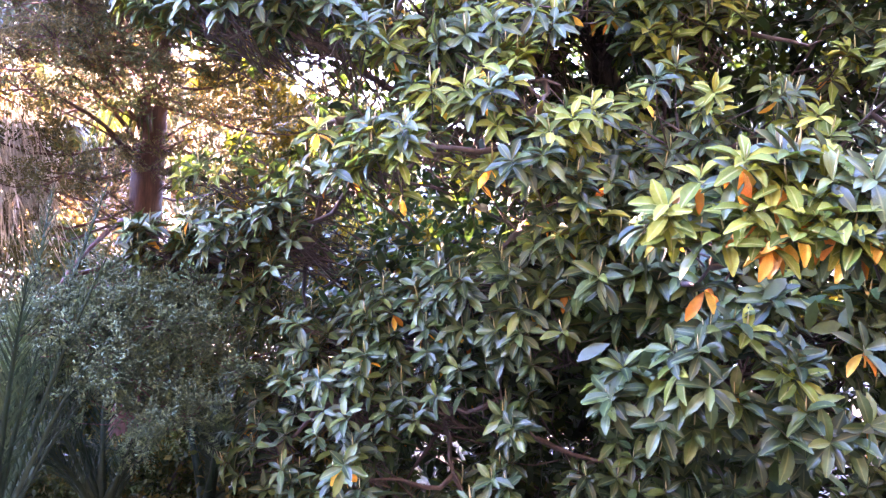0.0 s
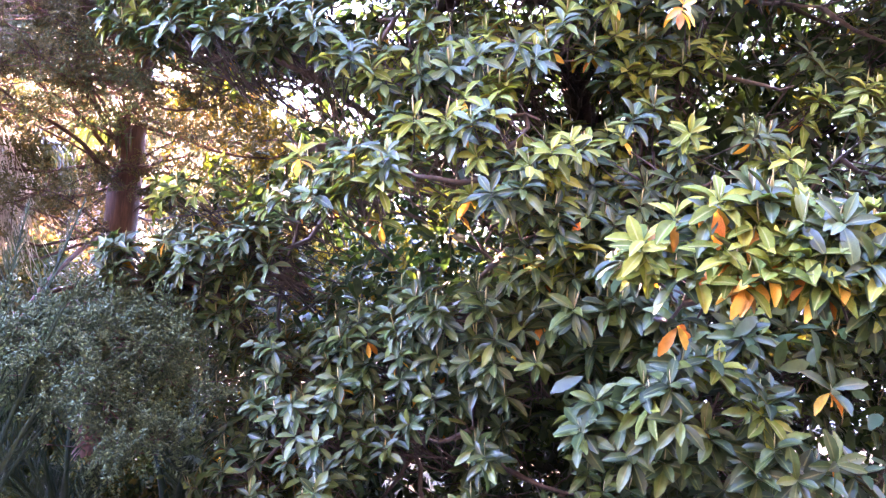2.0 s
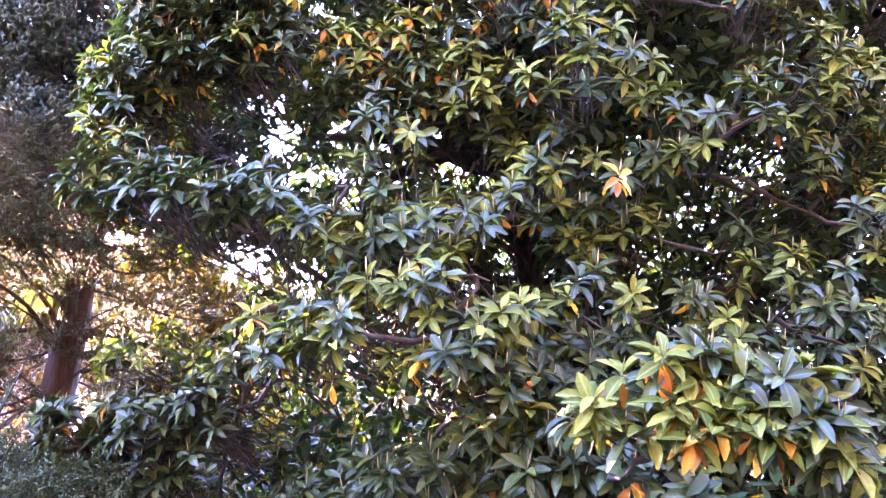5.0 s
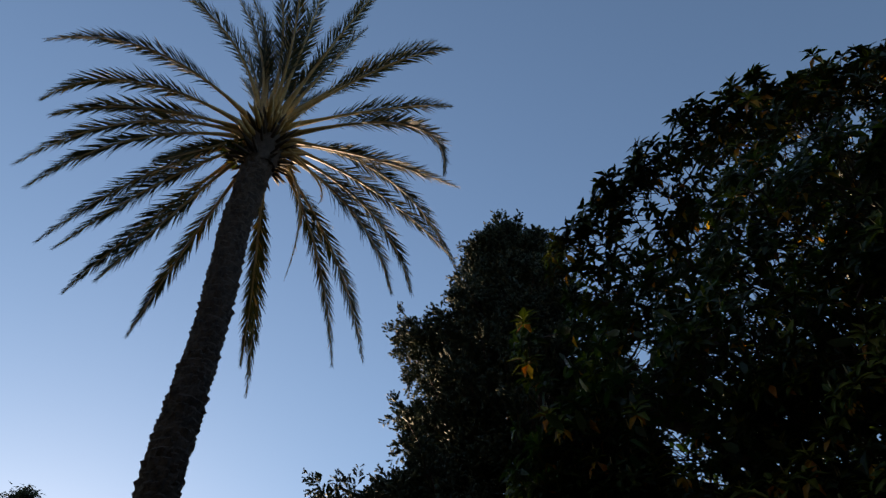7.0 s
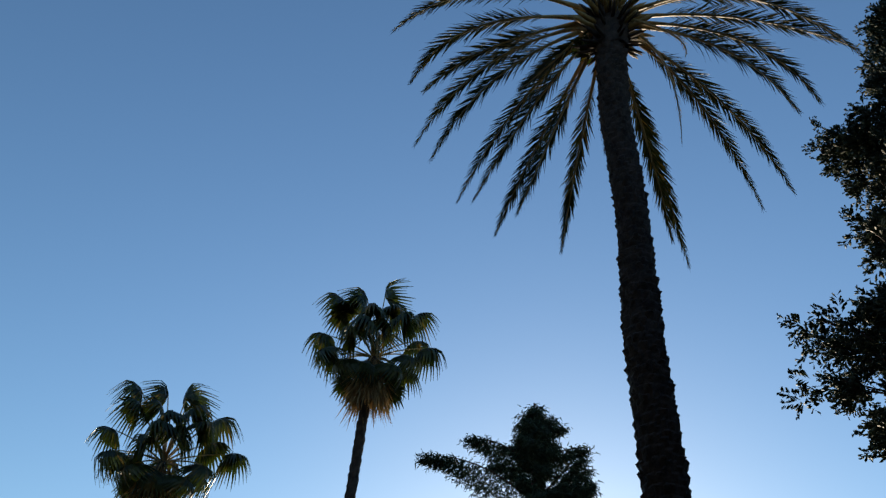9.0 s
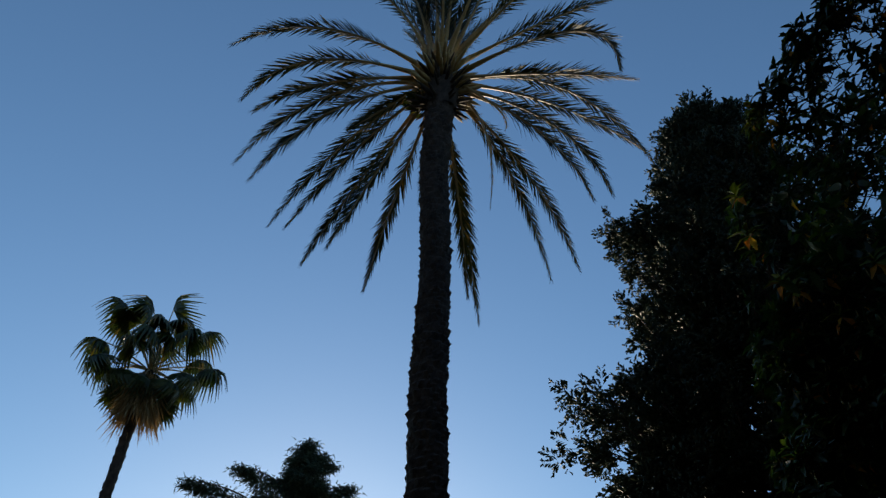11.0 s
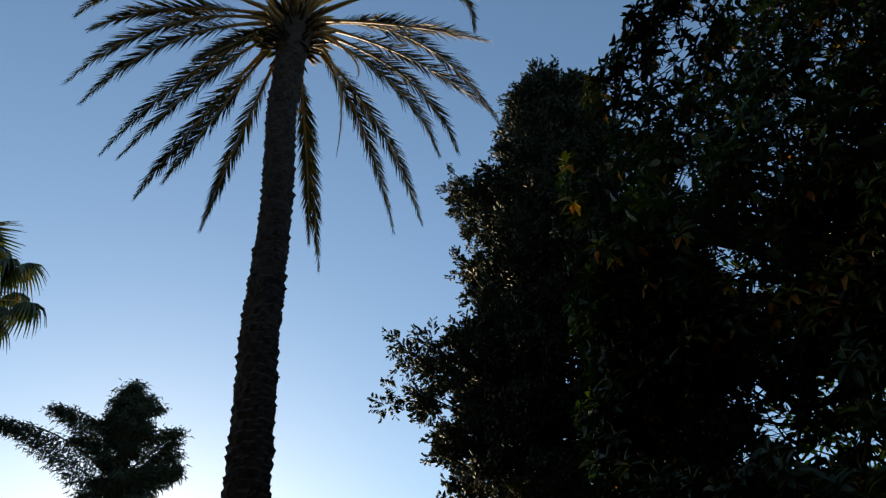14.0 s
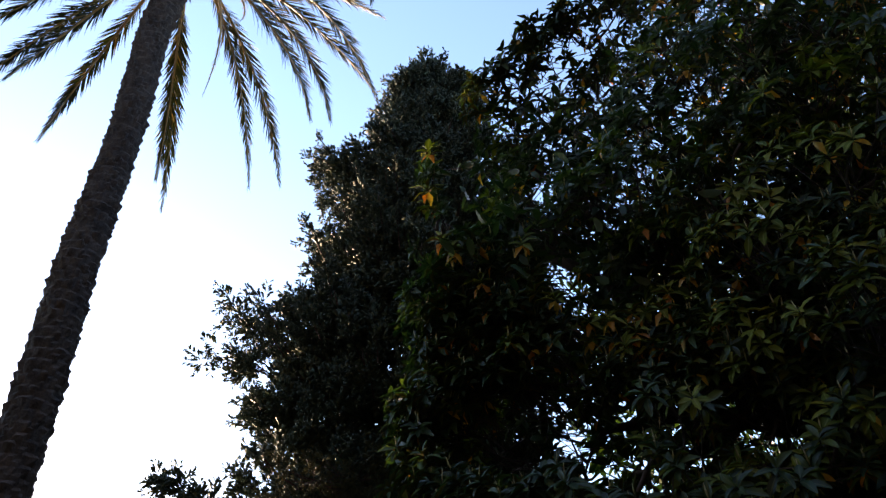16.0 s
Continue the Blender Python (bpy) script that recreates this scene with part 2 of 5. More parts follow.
def tube(points, radii, sides=8, wobble=0.0, rng=None, cap=True):
    """A tapered, slightly uneven limb through the points."""
    p, r = np.asarray(points, dtype=float), np.asarray(radii, dtype=float)
    d = np.gradient(p, axis=0)
    d /= np.linalg.norm(d, axis=1)[:, None] + 1e-9
    ref = np.where(np.abs(d[:, 2:3]) > 0.9, np.array([[1.0, 0, 0]]), np.array([[0, 0, 1.0]]))
    u = np.cross(d, np.tile(ref[len(ref) // 2], (len(d), 1)))
    u /= np.linalg.norm(u, axis=1)[:, None] + 1e-9
    w = np.cross(d, u)
    a = np.arange(sides) / sides * 2 * math.pi
    rr = np.tile(r[:, None], (1, sides))
    if wobble:
        rr = rr * (1 + wobble * rng.normal(size=rr.shape))
    v = p[:, None] + rr[..., None] * (np.cos(a)[None, :, None] * u[:, None] + np.sin(a)[None, :, None] * w[:, None])
    i = np.arange(len(p) - 1)[:, None] * sides
    j, k = np.arange(sides)[None], (np.arange(sides)[None] + 1) % sides
    f = np.stack([i + j, i + k, i + sides + k, i + sides + j], axis=-1).reshape(-1, 4)
    return v.reshape(-1, 3), f


def bend(a, b, lift=0.0, n=7, rng=None, jitter=0.0):
    """Points from a to b, bowed by lift and shaken a little."""
    a, b = np.asarray(a, dtype=float), np.asarray(b, dtype=float)
    u = np.linspace(0, 1, n)[:, None]
    p = a + (b - a) * u
    p[:, 2] += (4 * lift * u * (1 - u))[:, 0]
    if jitter:
        s = rng.normal(size=(n, 3)) * jitter
        s[0] = s[-1] = 0
        p += s
        p[1:-1] = 0.25 * p[:-2] + 0.5 * p[1:-1] + 0.25 * p[2:]
    return p


def curve3(p0, p1, p2, n):
    u = np.linspace(0, 1, n)[:, None]
    return (1 - u) ** 2 * p0 + 2 * u * (1 - u) * p1 + u ** 2 * p2


def blade(length_steps, width, fold, curl, profile):
    """A leaf along x, one unit long, folded along its midrib and bent downwards."""
    u = np.linspace(0, 1, length_steps)
    w = np.array([profile(t) for t in u]) * width
    z = -curl * u ** 2
    mid = np.stack([u, u * 0, z], axis=1)
    lf = np.stack([u, w, z + fold * w], axis=1)
    rt = np.stack([u, -w, z + fold * w], axis=1)
    v = np.concatenate([mid, lf, rt])
    n = length_steps
    i = np.arange(n - 1)
    return v, np.concatenate([np.stack([i, i + 1, n + i + 1, n + i], axis=1), np.stack([i + 1, i, 2 * n + i, 2 * n + i + 1], axis=1)])


def spike(sides=4, belly=0.35):
    """A slim bud or scale shoot along x, one unit long and one across."""
    v, f = [(0, 0, 0)], []
    for x, r in ((belly, 0.5), (0.75, 0.33)):
        for k in range(sides):
            a = k / sides * 2 * math.pi
            v.append((x, r * math.cos(a), r * math.sin(a)))
    v.append((1, 0, 0))
    for k in range(sides):
        k2 = (k + 1) % sides
        f += [(0, 1 + k2, 1 + k), (1 + sides + k, 1 + sides + k2, len(v) - 1)]
    q = [(1 + k, 1 + (k + 1) % sides, 1 + sides + (k + 1) % sides, 1 + sides + k) for k in range(sides)]
    return np.array(v, dtype=float), [np.array(f), np.array(q)]


def unit(rng, n):
    d = rng.normal(size=(n, 3))
    return d / np.linalg.norm(d, axis=1)[:, None]


# ---- ground ----
LOW = -0.9


def build_ground():
    """The standing spot is a low terrace; the garden lies a little deeper."""
    n, reach = 90, 2500.0
    g = np.sign(np.linspace(-1, 1, n)) * np.abs(np.linspace(-1, 1, n)) ** 4 * reach
    x, y = np.meshgrid(g, g)
    z = []
    for a, b in zip(x.ravel(), y.ravel()):
        r = max(0.0, min(1.0, (math.hypot(a, b + 1.5) - 3.2) / 1.8))
        z.append(LOW * r * r * (3 - 2 * r) + (noise.noise((a * 0.5, b * 0.5, 0)) * 0.05 if abs(a) + abs(b) < 60 else 0))
    i = (np.arange(n - 1)[:, None] * n + np.arange(n - 1)[None]).ravel()
    me = mesh_from("ground", np.stack([x.ravel(), y.ravel(), np.array(z)], axis=1), np.stack([i, i + 1, i + n + 1, i + n], axis=1))
    me.materials.append(SOIL)
    tagged(new("ground", me), "shaded garden soil strewn with fallen leaves", "ground", kind="structure")


build_ground()


def build_shade_wall(name, lo, hi, label):
    """An unseen plain wall, added to block light from one side."""
    (a, b, c), (d, e, f) = lo, hi
    v = np.array([(a, b, c), (d, b, c), (d, e, c), (a, e, c), (a, b, f), (d, b, f), (d, e, f), (a, e, f)], dtype=float)
    me = mesh_from(name, v, np.array([(0, 3, 2, 1), (4, 5, 6, 7), (0, 1, 5, 4), (1, 2, 6, 5), (2, 3, 7, 6), (3, 0, 4, 7)]), False)
    me.materials.append(SHADE_WALL)
    tagged(new(name, me), label, "wall", kind="structure")


# Added out of view, only to hold sky and sun light off the trees.
build_shade_wall("wall_south", (-14.4, -5.5, -1.0), (10, -5.0, 16.0), "added unseen dark wall that blocks sky light from the south")
build_shade_wall("wall_west", (-14.4, -4.9, -1.0), (-14.0, 18.8, 5.5), "added unseen dark wall that keeps low sun off the lower plants")
build_shade_wall("wall_east", (9.5, -4.9, -1.0), (9.9, 13.5, 12.0), "added unseen dark wall that cuts sky light from the east")


# ---- the magnolia ----
def spoon(t):
    """A magnolia leaf: a short stalk, widest past the middle, a blunt point."""
    return math.sin(math.pi * (0.03 + 0.95 * t) ** 1.35) ** 0.65


MAG_FAR = [blade(3, 0.235, f, c, spoon) for f, c in ((0.55, 0.16), (0.8, 0.3), (0.4, 0.46))]
MAG_SHAPES = [blade(5, 0.188, f, c, spoon) for f, c in ((0.55, 0.14), (0.85, 0.28), (0.4, 0.44))]
INNER_LEAF = np.array([(0, 0, 0), (0.38, 0.19, 0.03), (0.75, 0.17, -0.05), (1, 0, -0.2), (0.75, -0.17, -0.05), (0.38, -0.19, 0.03)]), np.array([(0, 2, 1), (0, 5, 4), (0, 4, 2), (2, 4, 3)])
MAG_BASE = np.array((2.2, 7.9, LOW))
MAG_FORK = np.array((1.15, 7.2, 4.4))


def crown_reach(z):
    """The crown's half width at a height."""
    return float(np.interp(z, (-0.5, 0.8, 3.0, 6.0, 8.0, 9.3, 10.4, 11.2), (3.3, 4.1, 4.2, 4.1, 3.5, 2.8, 1.7, 0.3)))


# Hollows in the crown, along sight lines from the camera's start: bearing, rise, distance, radius.
HOLLOWS = [(12.5, 10.5, 6.0, 0.5), (10.3, 12.8, 6.0, 0.4), (13.6, 21.2, 6.5, 0.3), (8.2, 22.2, 6.5, 0.25),
           (7.9, 33.3, 7.0, 0.22), (-6.2, 21.2, 6.5, 0.3), (-9.8, 15.1, 6.0, 0.32), (17.2, 10.8, 6.5, 0.6),
           (-26.9, 20.7, 6.0, 0.4), (-22.9, 18.5, 6.0, 0.3), (2.0, 3.5, 6.0, 0.35), (9.0, -1.0, 5.6, 0.35), (-4.0, 4.0, 6.0, 0.3),
           (4.6, 4.5, 5.6, 0.28), (6.8, 2.2, 5.4, 0.24), (1.0, 6.5, 5.6, 0.24), (8.6, 3.6, 5.6, 0.28), (-1.5, 2.0, 5.4, 0.22), (10.4, -1.6, 5.6, 0.26), (3.2, 0.3, 5.4, 0.2), (5.2, 12.6, 5.8, 0.24), (-1.0, 9.6, 5.6, 0.2),
           (-4.5, 22.0, 6.5, 0.24), (-1.0, 20.4, 6.5, 0.18), (2.8, 18.4, 6.3, 0.18), (-7.6, 21.0, 6.5, 0.18), (12.0, 20.9, 6.4, 0.2), (9.9, 40.1, 7.4, 0.18), (2.6, 46.6, 8.6, 0.2),
           (-1.9, -11.4, 5.0, 0.3), (0.4, -13.8, 5.0, 0.28), (-9.1, -11.0, 5.0, 0.3)]
# Smaller gaps between boughs, along the same sight lines.
GAPS = [(9.2, 24.6, 6.5, 0.14), (4.2, 23.4, 6.4, 0.2), (4.4, 20.3, 6.3, 0.2), (7.0, 19.8, 6.3, 0.2), (8.3, 34.7, 7.0, 0.1),
        (-21.5, -5.9, 5.0, 0.16), (-27.1, -7.1, 5.0, 0.2), (-25.8, -4.0, 5.0, 0.12), (-28.5, -5.5, 5.0, 0.14),
        (-6.6, 13.3, 5.2, 0.2), (-11.7, 13.8, 5.2, 0.22), (-20.7, 10.3, 5.0, 0.22), (-19.5, 15.0, 5.2, 0.28), (-24.0, 14.8, 5.2, 0.28), (-16.0, 11.5, 5.0, 0.16), (-27.5, 12.0, 5.0, 0.2), (-13.5, 10.2, 5.0, 0.13)]
# Boughs that reach out of the crown: bearing, rise, distance, half length, half height, shoots, pale share (brighter
# light put into colour).
BOUGHS = [(19, 0.3, 6.2, 0.5, 0.22, 26, 0), (15.5, 1.0, 6.0, 0.5, 0.25, 26, 0), (11.5, 2.0, 5.7, 0.5, 0.3, 26, 0),
          (8, -5, 4.7, 0.6, 0.3, 30, 0), (2, -4.5, 4.5, 0.6, 0.3, 32, 0), (-5, -3, 4.5, 0.55, 0.3, 30, 0),
          (7, -10, 4.4, 0.6, 0.3, 30, 0), (0, -10, 4.3, 0.6, 0.3, 30, 0), (12, -13, 4.8, 0.5, 0.25, 24, 0), (-8, -12, 4.2, 0.5, 0.3, 26, 0.1),
          (-19, 3.2, 3.7, 0.33, 0.16, 20, 0.7), (-22.5, 5.5, 3.6, 0.35, 0.2, 24, 0.8), (-26.5, 4.5, 3.6, 0.35, 0.22, 24, 0.6),
          (-29.5, 2.5, 3.6, 0.3, 0.2, 18, 0.5)]
BOUGHS_HIGH = [(-20, -6, 3.7, 0.4, 0.22, 22, 0.1), (-27, -9, 3.8, 0.4, 0.22, 20, 0), (-16, -8.5, 3.9, 0.4, 0.22, 20, 0),
               (5, 6.5, 4.7, 0.35, 0.22, 18, 0.5), (3, 9.5, 4.8, 0.5, 0.3, 26, 0.25), (-3, 9, 4.8, 0.5, 0.3, 26, 0.3), (10, 15, 5.3, 0.6, 0.3, 28, 0.1),
               (16, 16, 5.6, 0.5, 0.3, 26, 0), (-12, 4, 4.6, 0.5, 0.3, 26, 0), (-2, 16, 5.3, 0.6, 0.3, 28, 0.2), (-12, 9, 5.0, 0.5, 0.3, 26, 0.1),
               (-24, 11, 4.9, 0.6, 0.35, 30, 0.05),
               (-8, 13, 5.0, 0.5, 0.3, 24, 0.1)]
# Boughs at the top of the crown, against the sky.
BOUGHS_TOP = [(15.0, 47.5, 8.7, 0.3, 0.25, 10, 0.2), (13.5, 49.0, 8.8, 0.3, 0.25, 10, 0.2), (-0.2, 53.2, 9.0, 0.35, 0.25, 12, 0.4), (-6.7, 53.6, 9.0, 0.35, 0.25, 12, 0.5),
    (8.3, 50.0, 8.8, 0.35, 0.25, 12, 0.3), (4.9, 51.7, 8.9, 0.35, 0.25, 12, 0.3), (-14.8, 53, 9.0, 0.4, 0.25, 14, 0.4), (10, 48.8, 8.8, 0.4, 0.25, 18, 0.1),
    (7, 51.3, 8.9, 0.4, 0.25, 18, 0.1), (2.5, 50.8, 8.9, 0.5, 0.3, 20, 0.1), (-2.5, 52.8, 9.1, 0.4, 0.3, 18, 0.2), (-6.5, 53.8, 9.1, 0.45, 0.3, 20, 0.3)]
BOUGHS_CROWN = [(-12, 52.3, 9.1, 0.5, 0.3, 20, 0.1), (12.5, 44.8, 8.6, 0.45, 0.3, 18, 0.1), (13.5, 40.8, 8.4, 0.45, 0.3, 18, 0), (9, 46, 8.8, 0.5, 0.3, 18, 0),
    (4, 47, 8.8, 0.5, 0.3, 18, 0), (-22, 51.5, 8.6, 0.5, 0.3, 20, 0.1), (-1.3, 54.6, 9.0, 0.25, 0.25, 8, 0.2), (-8.6, 54.8, 9.1, 0.25, 0.25, 8, 0.3),
    (4.2, 53.2, 9.0, 0.25, 0.25, 8, 0.2), (9.6, 51.3, 8.9, 0.25, 0.25, 8, 0.2), (12.3, 48.2, 8.7, 0.25, 0.25, 8, 0.2), (-9, 17.5, 5.4, 0.5, 0.3, 24, 0.2)]
# Boughs of the upper side towards the cypress.
BOUGHS_SIDE = [(19.8, 38, 6.4, 0.22, 0.35, 5, 0.2), (17.5, 35, 6.4, 0.4, 0.3, 9, 0.1), (19.8, 42, 6.7, 0.14, 0.4, 6, 0.3), (16, 30, 6.3, 0.5, 0.3, 18, 0),
               (14, 26, 6.2, 0.5, 0.3, 18, 0), (18.3, 28.5, 6.4, 0.45, 0.3, 16, 0), (18.5, 23.5, 6.3, 0.45, 0.3, 16, 0), (11, 31, 6.4, 0.5, 0.3, 18, 0.1), (4, 26, 6.0, 0.5, 0.3, 18, 0.3), (-3, 27, 6.0, 0.5, 0.3, 18, 0.3),
               (-1, 35, 6.6, 0.5, 0.3, 18, 0.2), (-13, 31, 6.2, 0.5, 0.3, 18, 0.2)]
BOUGHS_INNER = [(-7, 21.5, 5.9, 0.45, 0.25, 16, 0.3), (-5, 23, 6.0, 0.45, 0.25, 16, 0.3), (-11, 24, 5.9, 0.4, 0.25, 14, 0.4), (-9, 25.5, 6.0, 0.4, 0.25, 14, 0.4), (-9, 12, 6.2, 0.5, 0.3, 20, 0), (-11, 15, 6.2, 0.5, 0.3, 20, 0), (-9.5, 18.5, 6.2, 0.5, 0.3, 20, 0.1), (-12, 19, 6.0, 0.45, 0.3, 18, 0.1), (-7, 15, 6.0, 0.45, 0.3, 18, 0)]
# Dark boughs that reach across in front of the cypress: bearing, rise, distance.
BOUGHS_WEST = [(18.3, 30.1, 6.4), (13.9, 30.5, 6.2), (12.2, 33.9, 6.4), (19.8, 31.4, 6.6), (19.8, 24.5, 6.2), (17.1, 24.6, 6.1),
               (13.4, 27.1, 6.0), (10.5, 28.3, 6.0), (19.7, 17.8, 6.0), (17.0, 15.0, 5.9), (16.4, 18.2, 5.9), (19.9, 21.2, 6.1), (16.4, 34.7, 6.6), (9.8, 17.0, 5.6),
               (14.5, 35.5, 6.8), (11.0, 37.5, 6.9), (15.6, 28.0, 6.3), (9.6, 31.2, 6.2)]
# Boughs in the middle, beside the pale one: bearing, rise, distance.
BOUGHS_MID = [(-8.7, 2.0, 4.7), (-4.6, 3.9, 4.8), (-10.5, 7.2, 5.1), (-13.8, 0.2, 4.5), (-11.5, 4.0, 4.8), (-7.0, 5.5, 4.9), (-2.8, -1.2, 4.7), (-14.5, 7.5, 4.9), (-16.2, 9.6, 5.2)]
# Low boughs near the ground and more in the middle.
BOUGHS_LOW = [(5, -15, 4.3, 0.5, 0.25, 24, 0), (-2, -15.5, 4.2, 0.5, 0.25, 24, 0), (9, -16, 4.8, 0.5, 0.25, 20, 0), (-6, 20, 5.8, 0.5, 0.3, 20, 0.2),
              (-10, 10.5, 5.0, 0.5, 0.3, 22, 0.2), (-6.5, 11.5, 4.9, 0.5, 0.3, 22, 0.2), (-15, 14, 5.0, 0.5, 0.3, 24, 0.2), (-19, 16, 5.2, 0.5, 0.3, 22, 0.1), (5, 17.5, 5.4, 0.5, 0.3, 24, 0.2)]
# Shoots that hold turned leaves: bearing, rise, distance.
TURNED = [(6.1, 8.7, 4.5), (1.0, 11.9, 4.8), (-4.0, 15.8, 5.1), (-2.4, 14.5, 4.6), (3.2, 5.3, 4.6), (-17.6, 20.8, 4.6), (18.8, 36.8, 6.2), (20.3, 40.6, 6.5), (20.4, 43.4, 6.6),
          (-5.0, 34.9, 6.6), (-0.6, 31.8, 6.6), (-23.6, 36.8, 6.0), (-7.7, 54.7, 7.6), (6.5, -14, 4.9), (2.5, 28, 6.5), (-27, 33, 6.0), (-10.5, 22, 6.0)]
TURNED_HIGH = [(4.4, 30.3, 5.75), (2.3, 29.2, 5.75), (0, 30.6, 5.75), (-2.5, 32.8, 5.8), (-4.4, 30.7, 5.75), (-7.1, 33.2, 5.8), (1.2, 28.2, 5.75), (-19.3, 26.1, 5.6), (8.8, 32.2, 5.8), (6.1, 30.4, 6), (-4.3, 29.3, 6), (2.4, 30.7, 6), (-0.8, 31.7, 6), (-5.1, 34.6, 6), (-6.5, 31.8, 6), (-30, 30.6, 6), (-29.3, 35, 6), (-23.2, 36.8, 6), (15.2, 33.7, 6), (17.9, 36.1, 6), (-4, 16, 5.7), (-22.9, 21.6, 6), (-27.5, 28.1, 6), (-33.3, 26.2, 6), (-16.6, 35.2, 6), (11.4, 36.5, 6)]
TURNED_LOW = [(9.3, 9.5, 4.3), (-3.3, 7.5, 4.3), (1, -4.4, 5.0), (-21.8, 3.9, 3.42), (-23.2, 2.9, 3.4), (-24.9, 4.0, 3.4), (-25.6, 5.3, 3.42), (-23.2, 6.3, 3.42), (-27.4, 2.5, 3.4), (-18.3, -0.6, 3.9), (-28, -4.2, 4.0),
              (-8.8, -1, 4.5), (5.3, -6.4, 5.0), (-20.6, 7.8, 3.4), (-22.5, 2.3, 3.36), (-24.1, 3.4, 3.34), (-26.4, 4.2, 3.38), (-28.3, 3.6, 3.4), (-17.7, 6.6, 3.6)]
# Turned leaves of the top, many of them standing in for warm low sun.
TURNED_LIT_TOP = [(-9, 53.5, 8.7), (-5, 52, 8.6), (-13, 54, 8.8), (-16, 55, 8.8), (-20, 53, 8.6), (-3, 49, 8.2), (-18, 50, 8.3), (-24, 47, 7.6), (-11, 49, 8.2), (-7, 51, 8.5),
              (-19, 45, 7.6), (-25, 50, 8.2), (-27, 46, 7.6), (-14, 46, 7.9), (-10, 51.5, 8.5), (-21, 48, 8.0), (-23, 40, 6.8), (-16, 48.5, 8.3), (17.5, 36, 6.1), (-28, 42, 6.8), (-22, 43, 7.0), (-15, 38, 6.6), (2.2, 30.5, 6.0), (6, 29, 6.0)]


def under_shape(shape):
    """The lower skin of a leaf, a hair below the upper one."""
    v, f = shape
    n = len(v) // 3
    low = np.array([v[0], v[n + n // 2], v[n - 1], v[2 * n + n // 2], v[n // 2]])
    return low * (1, 0.94, 1) - (0, 0, 0.02), np.array([(0, 4, 1), (4, 2, 1), (0, 3, 4), (4, 3, 2)])


def crown_points(rng):
    """Bough middles all over the crown: places, outward directions, half sizes, shoots, pale share standing in for
    light.
    """
    out = []
    for k in range(5000):
        z = rng.uniform(-0.3, 11.0)
        a = rng.uniform(0, 2 * math.pi)
        s = rng.uniform(0.62, 1.0) ** 0.6 if rng.random() < 0.85 else rng.uniform(0.3, 0.6)
        near = math.cos(a)
        r = crown_reach(z) * s
        p = np.array((MAG_BASE[0] + math.sin(a) * r * 1.03, MAG_BASE[1] - 0.2 - near * r * 0.83, z))
        if near < 0 and rng.random() < 0.45 or z > 7.6 and rng.random() < 0.62:
            continue
        if any(np.linalg.norm((p - q) * (1, 1, 1.5)) < (0.62 if 3.3 < z < 7.6 else (0.7 if z < 3.4 else 0.85)) for q, *_ in out):
            continue
        thin = near > 0.3 and (p[0] > 1.0 and 2.3 < z < 3.8 or p[0] > 0.4 and z < 0.9)
        d = np.array((math.sin(a), -near, 0.55 + 0.8 * max(0, z - 7) / 4))
        # More pale leaves at mid height and eastward: brighter light put into colour.
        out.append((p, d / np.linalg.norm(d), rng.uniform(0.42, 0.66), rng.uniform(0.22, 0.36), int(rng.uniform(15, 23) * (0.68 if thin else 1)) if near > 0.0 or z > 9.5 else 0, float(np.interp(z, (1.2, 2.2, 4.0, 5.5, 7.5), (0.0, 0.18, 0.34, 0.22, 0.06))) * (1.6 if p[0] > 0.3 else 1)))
    for t, r, away, half, tall, shoots, pale in BOUGHS + BOUGHS_HIGH + BOUGHS_TOP + BOUGHS_CROWN + BOUGHS_SIDE + BOUGHS_INNER + BOUGHS_LOW + [(t, r, d, 0.42, 0.3, 18, 0) for t, r, d in BOUGHS_WEST] + [(t, r, d, 0.45, 0.3, 22, 0) for t, r, d in BOUGHS_MID]:
        shoots = shoots if t < -15 and away < 4.2 and r > 0 else int(shoots * (1.35 if r < 40 else 0.75))
        shoots = int(shoots * 0.52) if r < -8 else (int(shoots * 0.75) if t < -9 and 7 < r < 18 else shoots)
        away += (1.0 if t > -15 else 0.5) if r < -1.5 else ((-0.5 if t > -9 else 0.35) if 5 < r < 18 and away > 4.5 else 0)
        p = np.array(spot(t, r, away))
        d = (p - MAG_BASE) * (1, 1, 0) + (0, 0, 0.3)
        d = d / np.linalg.norm(d) + (0, 0, 0.45)
        # The same painted brightness for these boughs, by rise and bearing.
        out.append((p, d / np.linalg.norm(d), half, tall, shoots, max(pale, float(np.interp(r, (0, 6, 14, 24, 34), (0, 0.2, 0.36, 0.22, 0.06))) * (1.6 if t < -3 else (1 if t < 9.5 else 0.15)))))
    return out


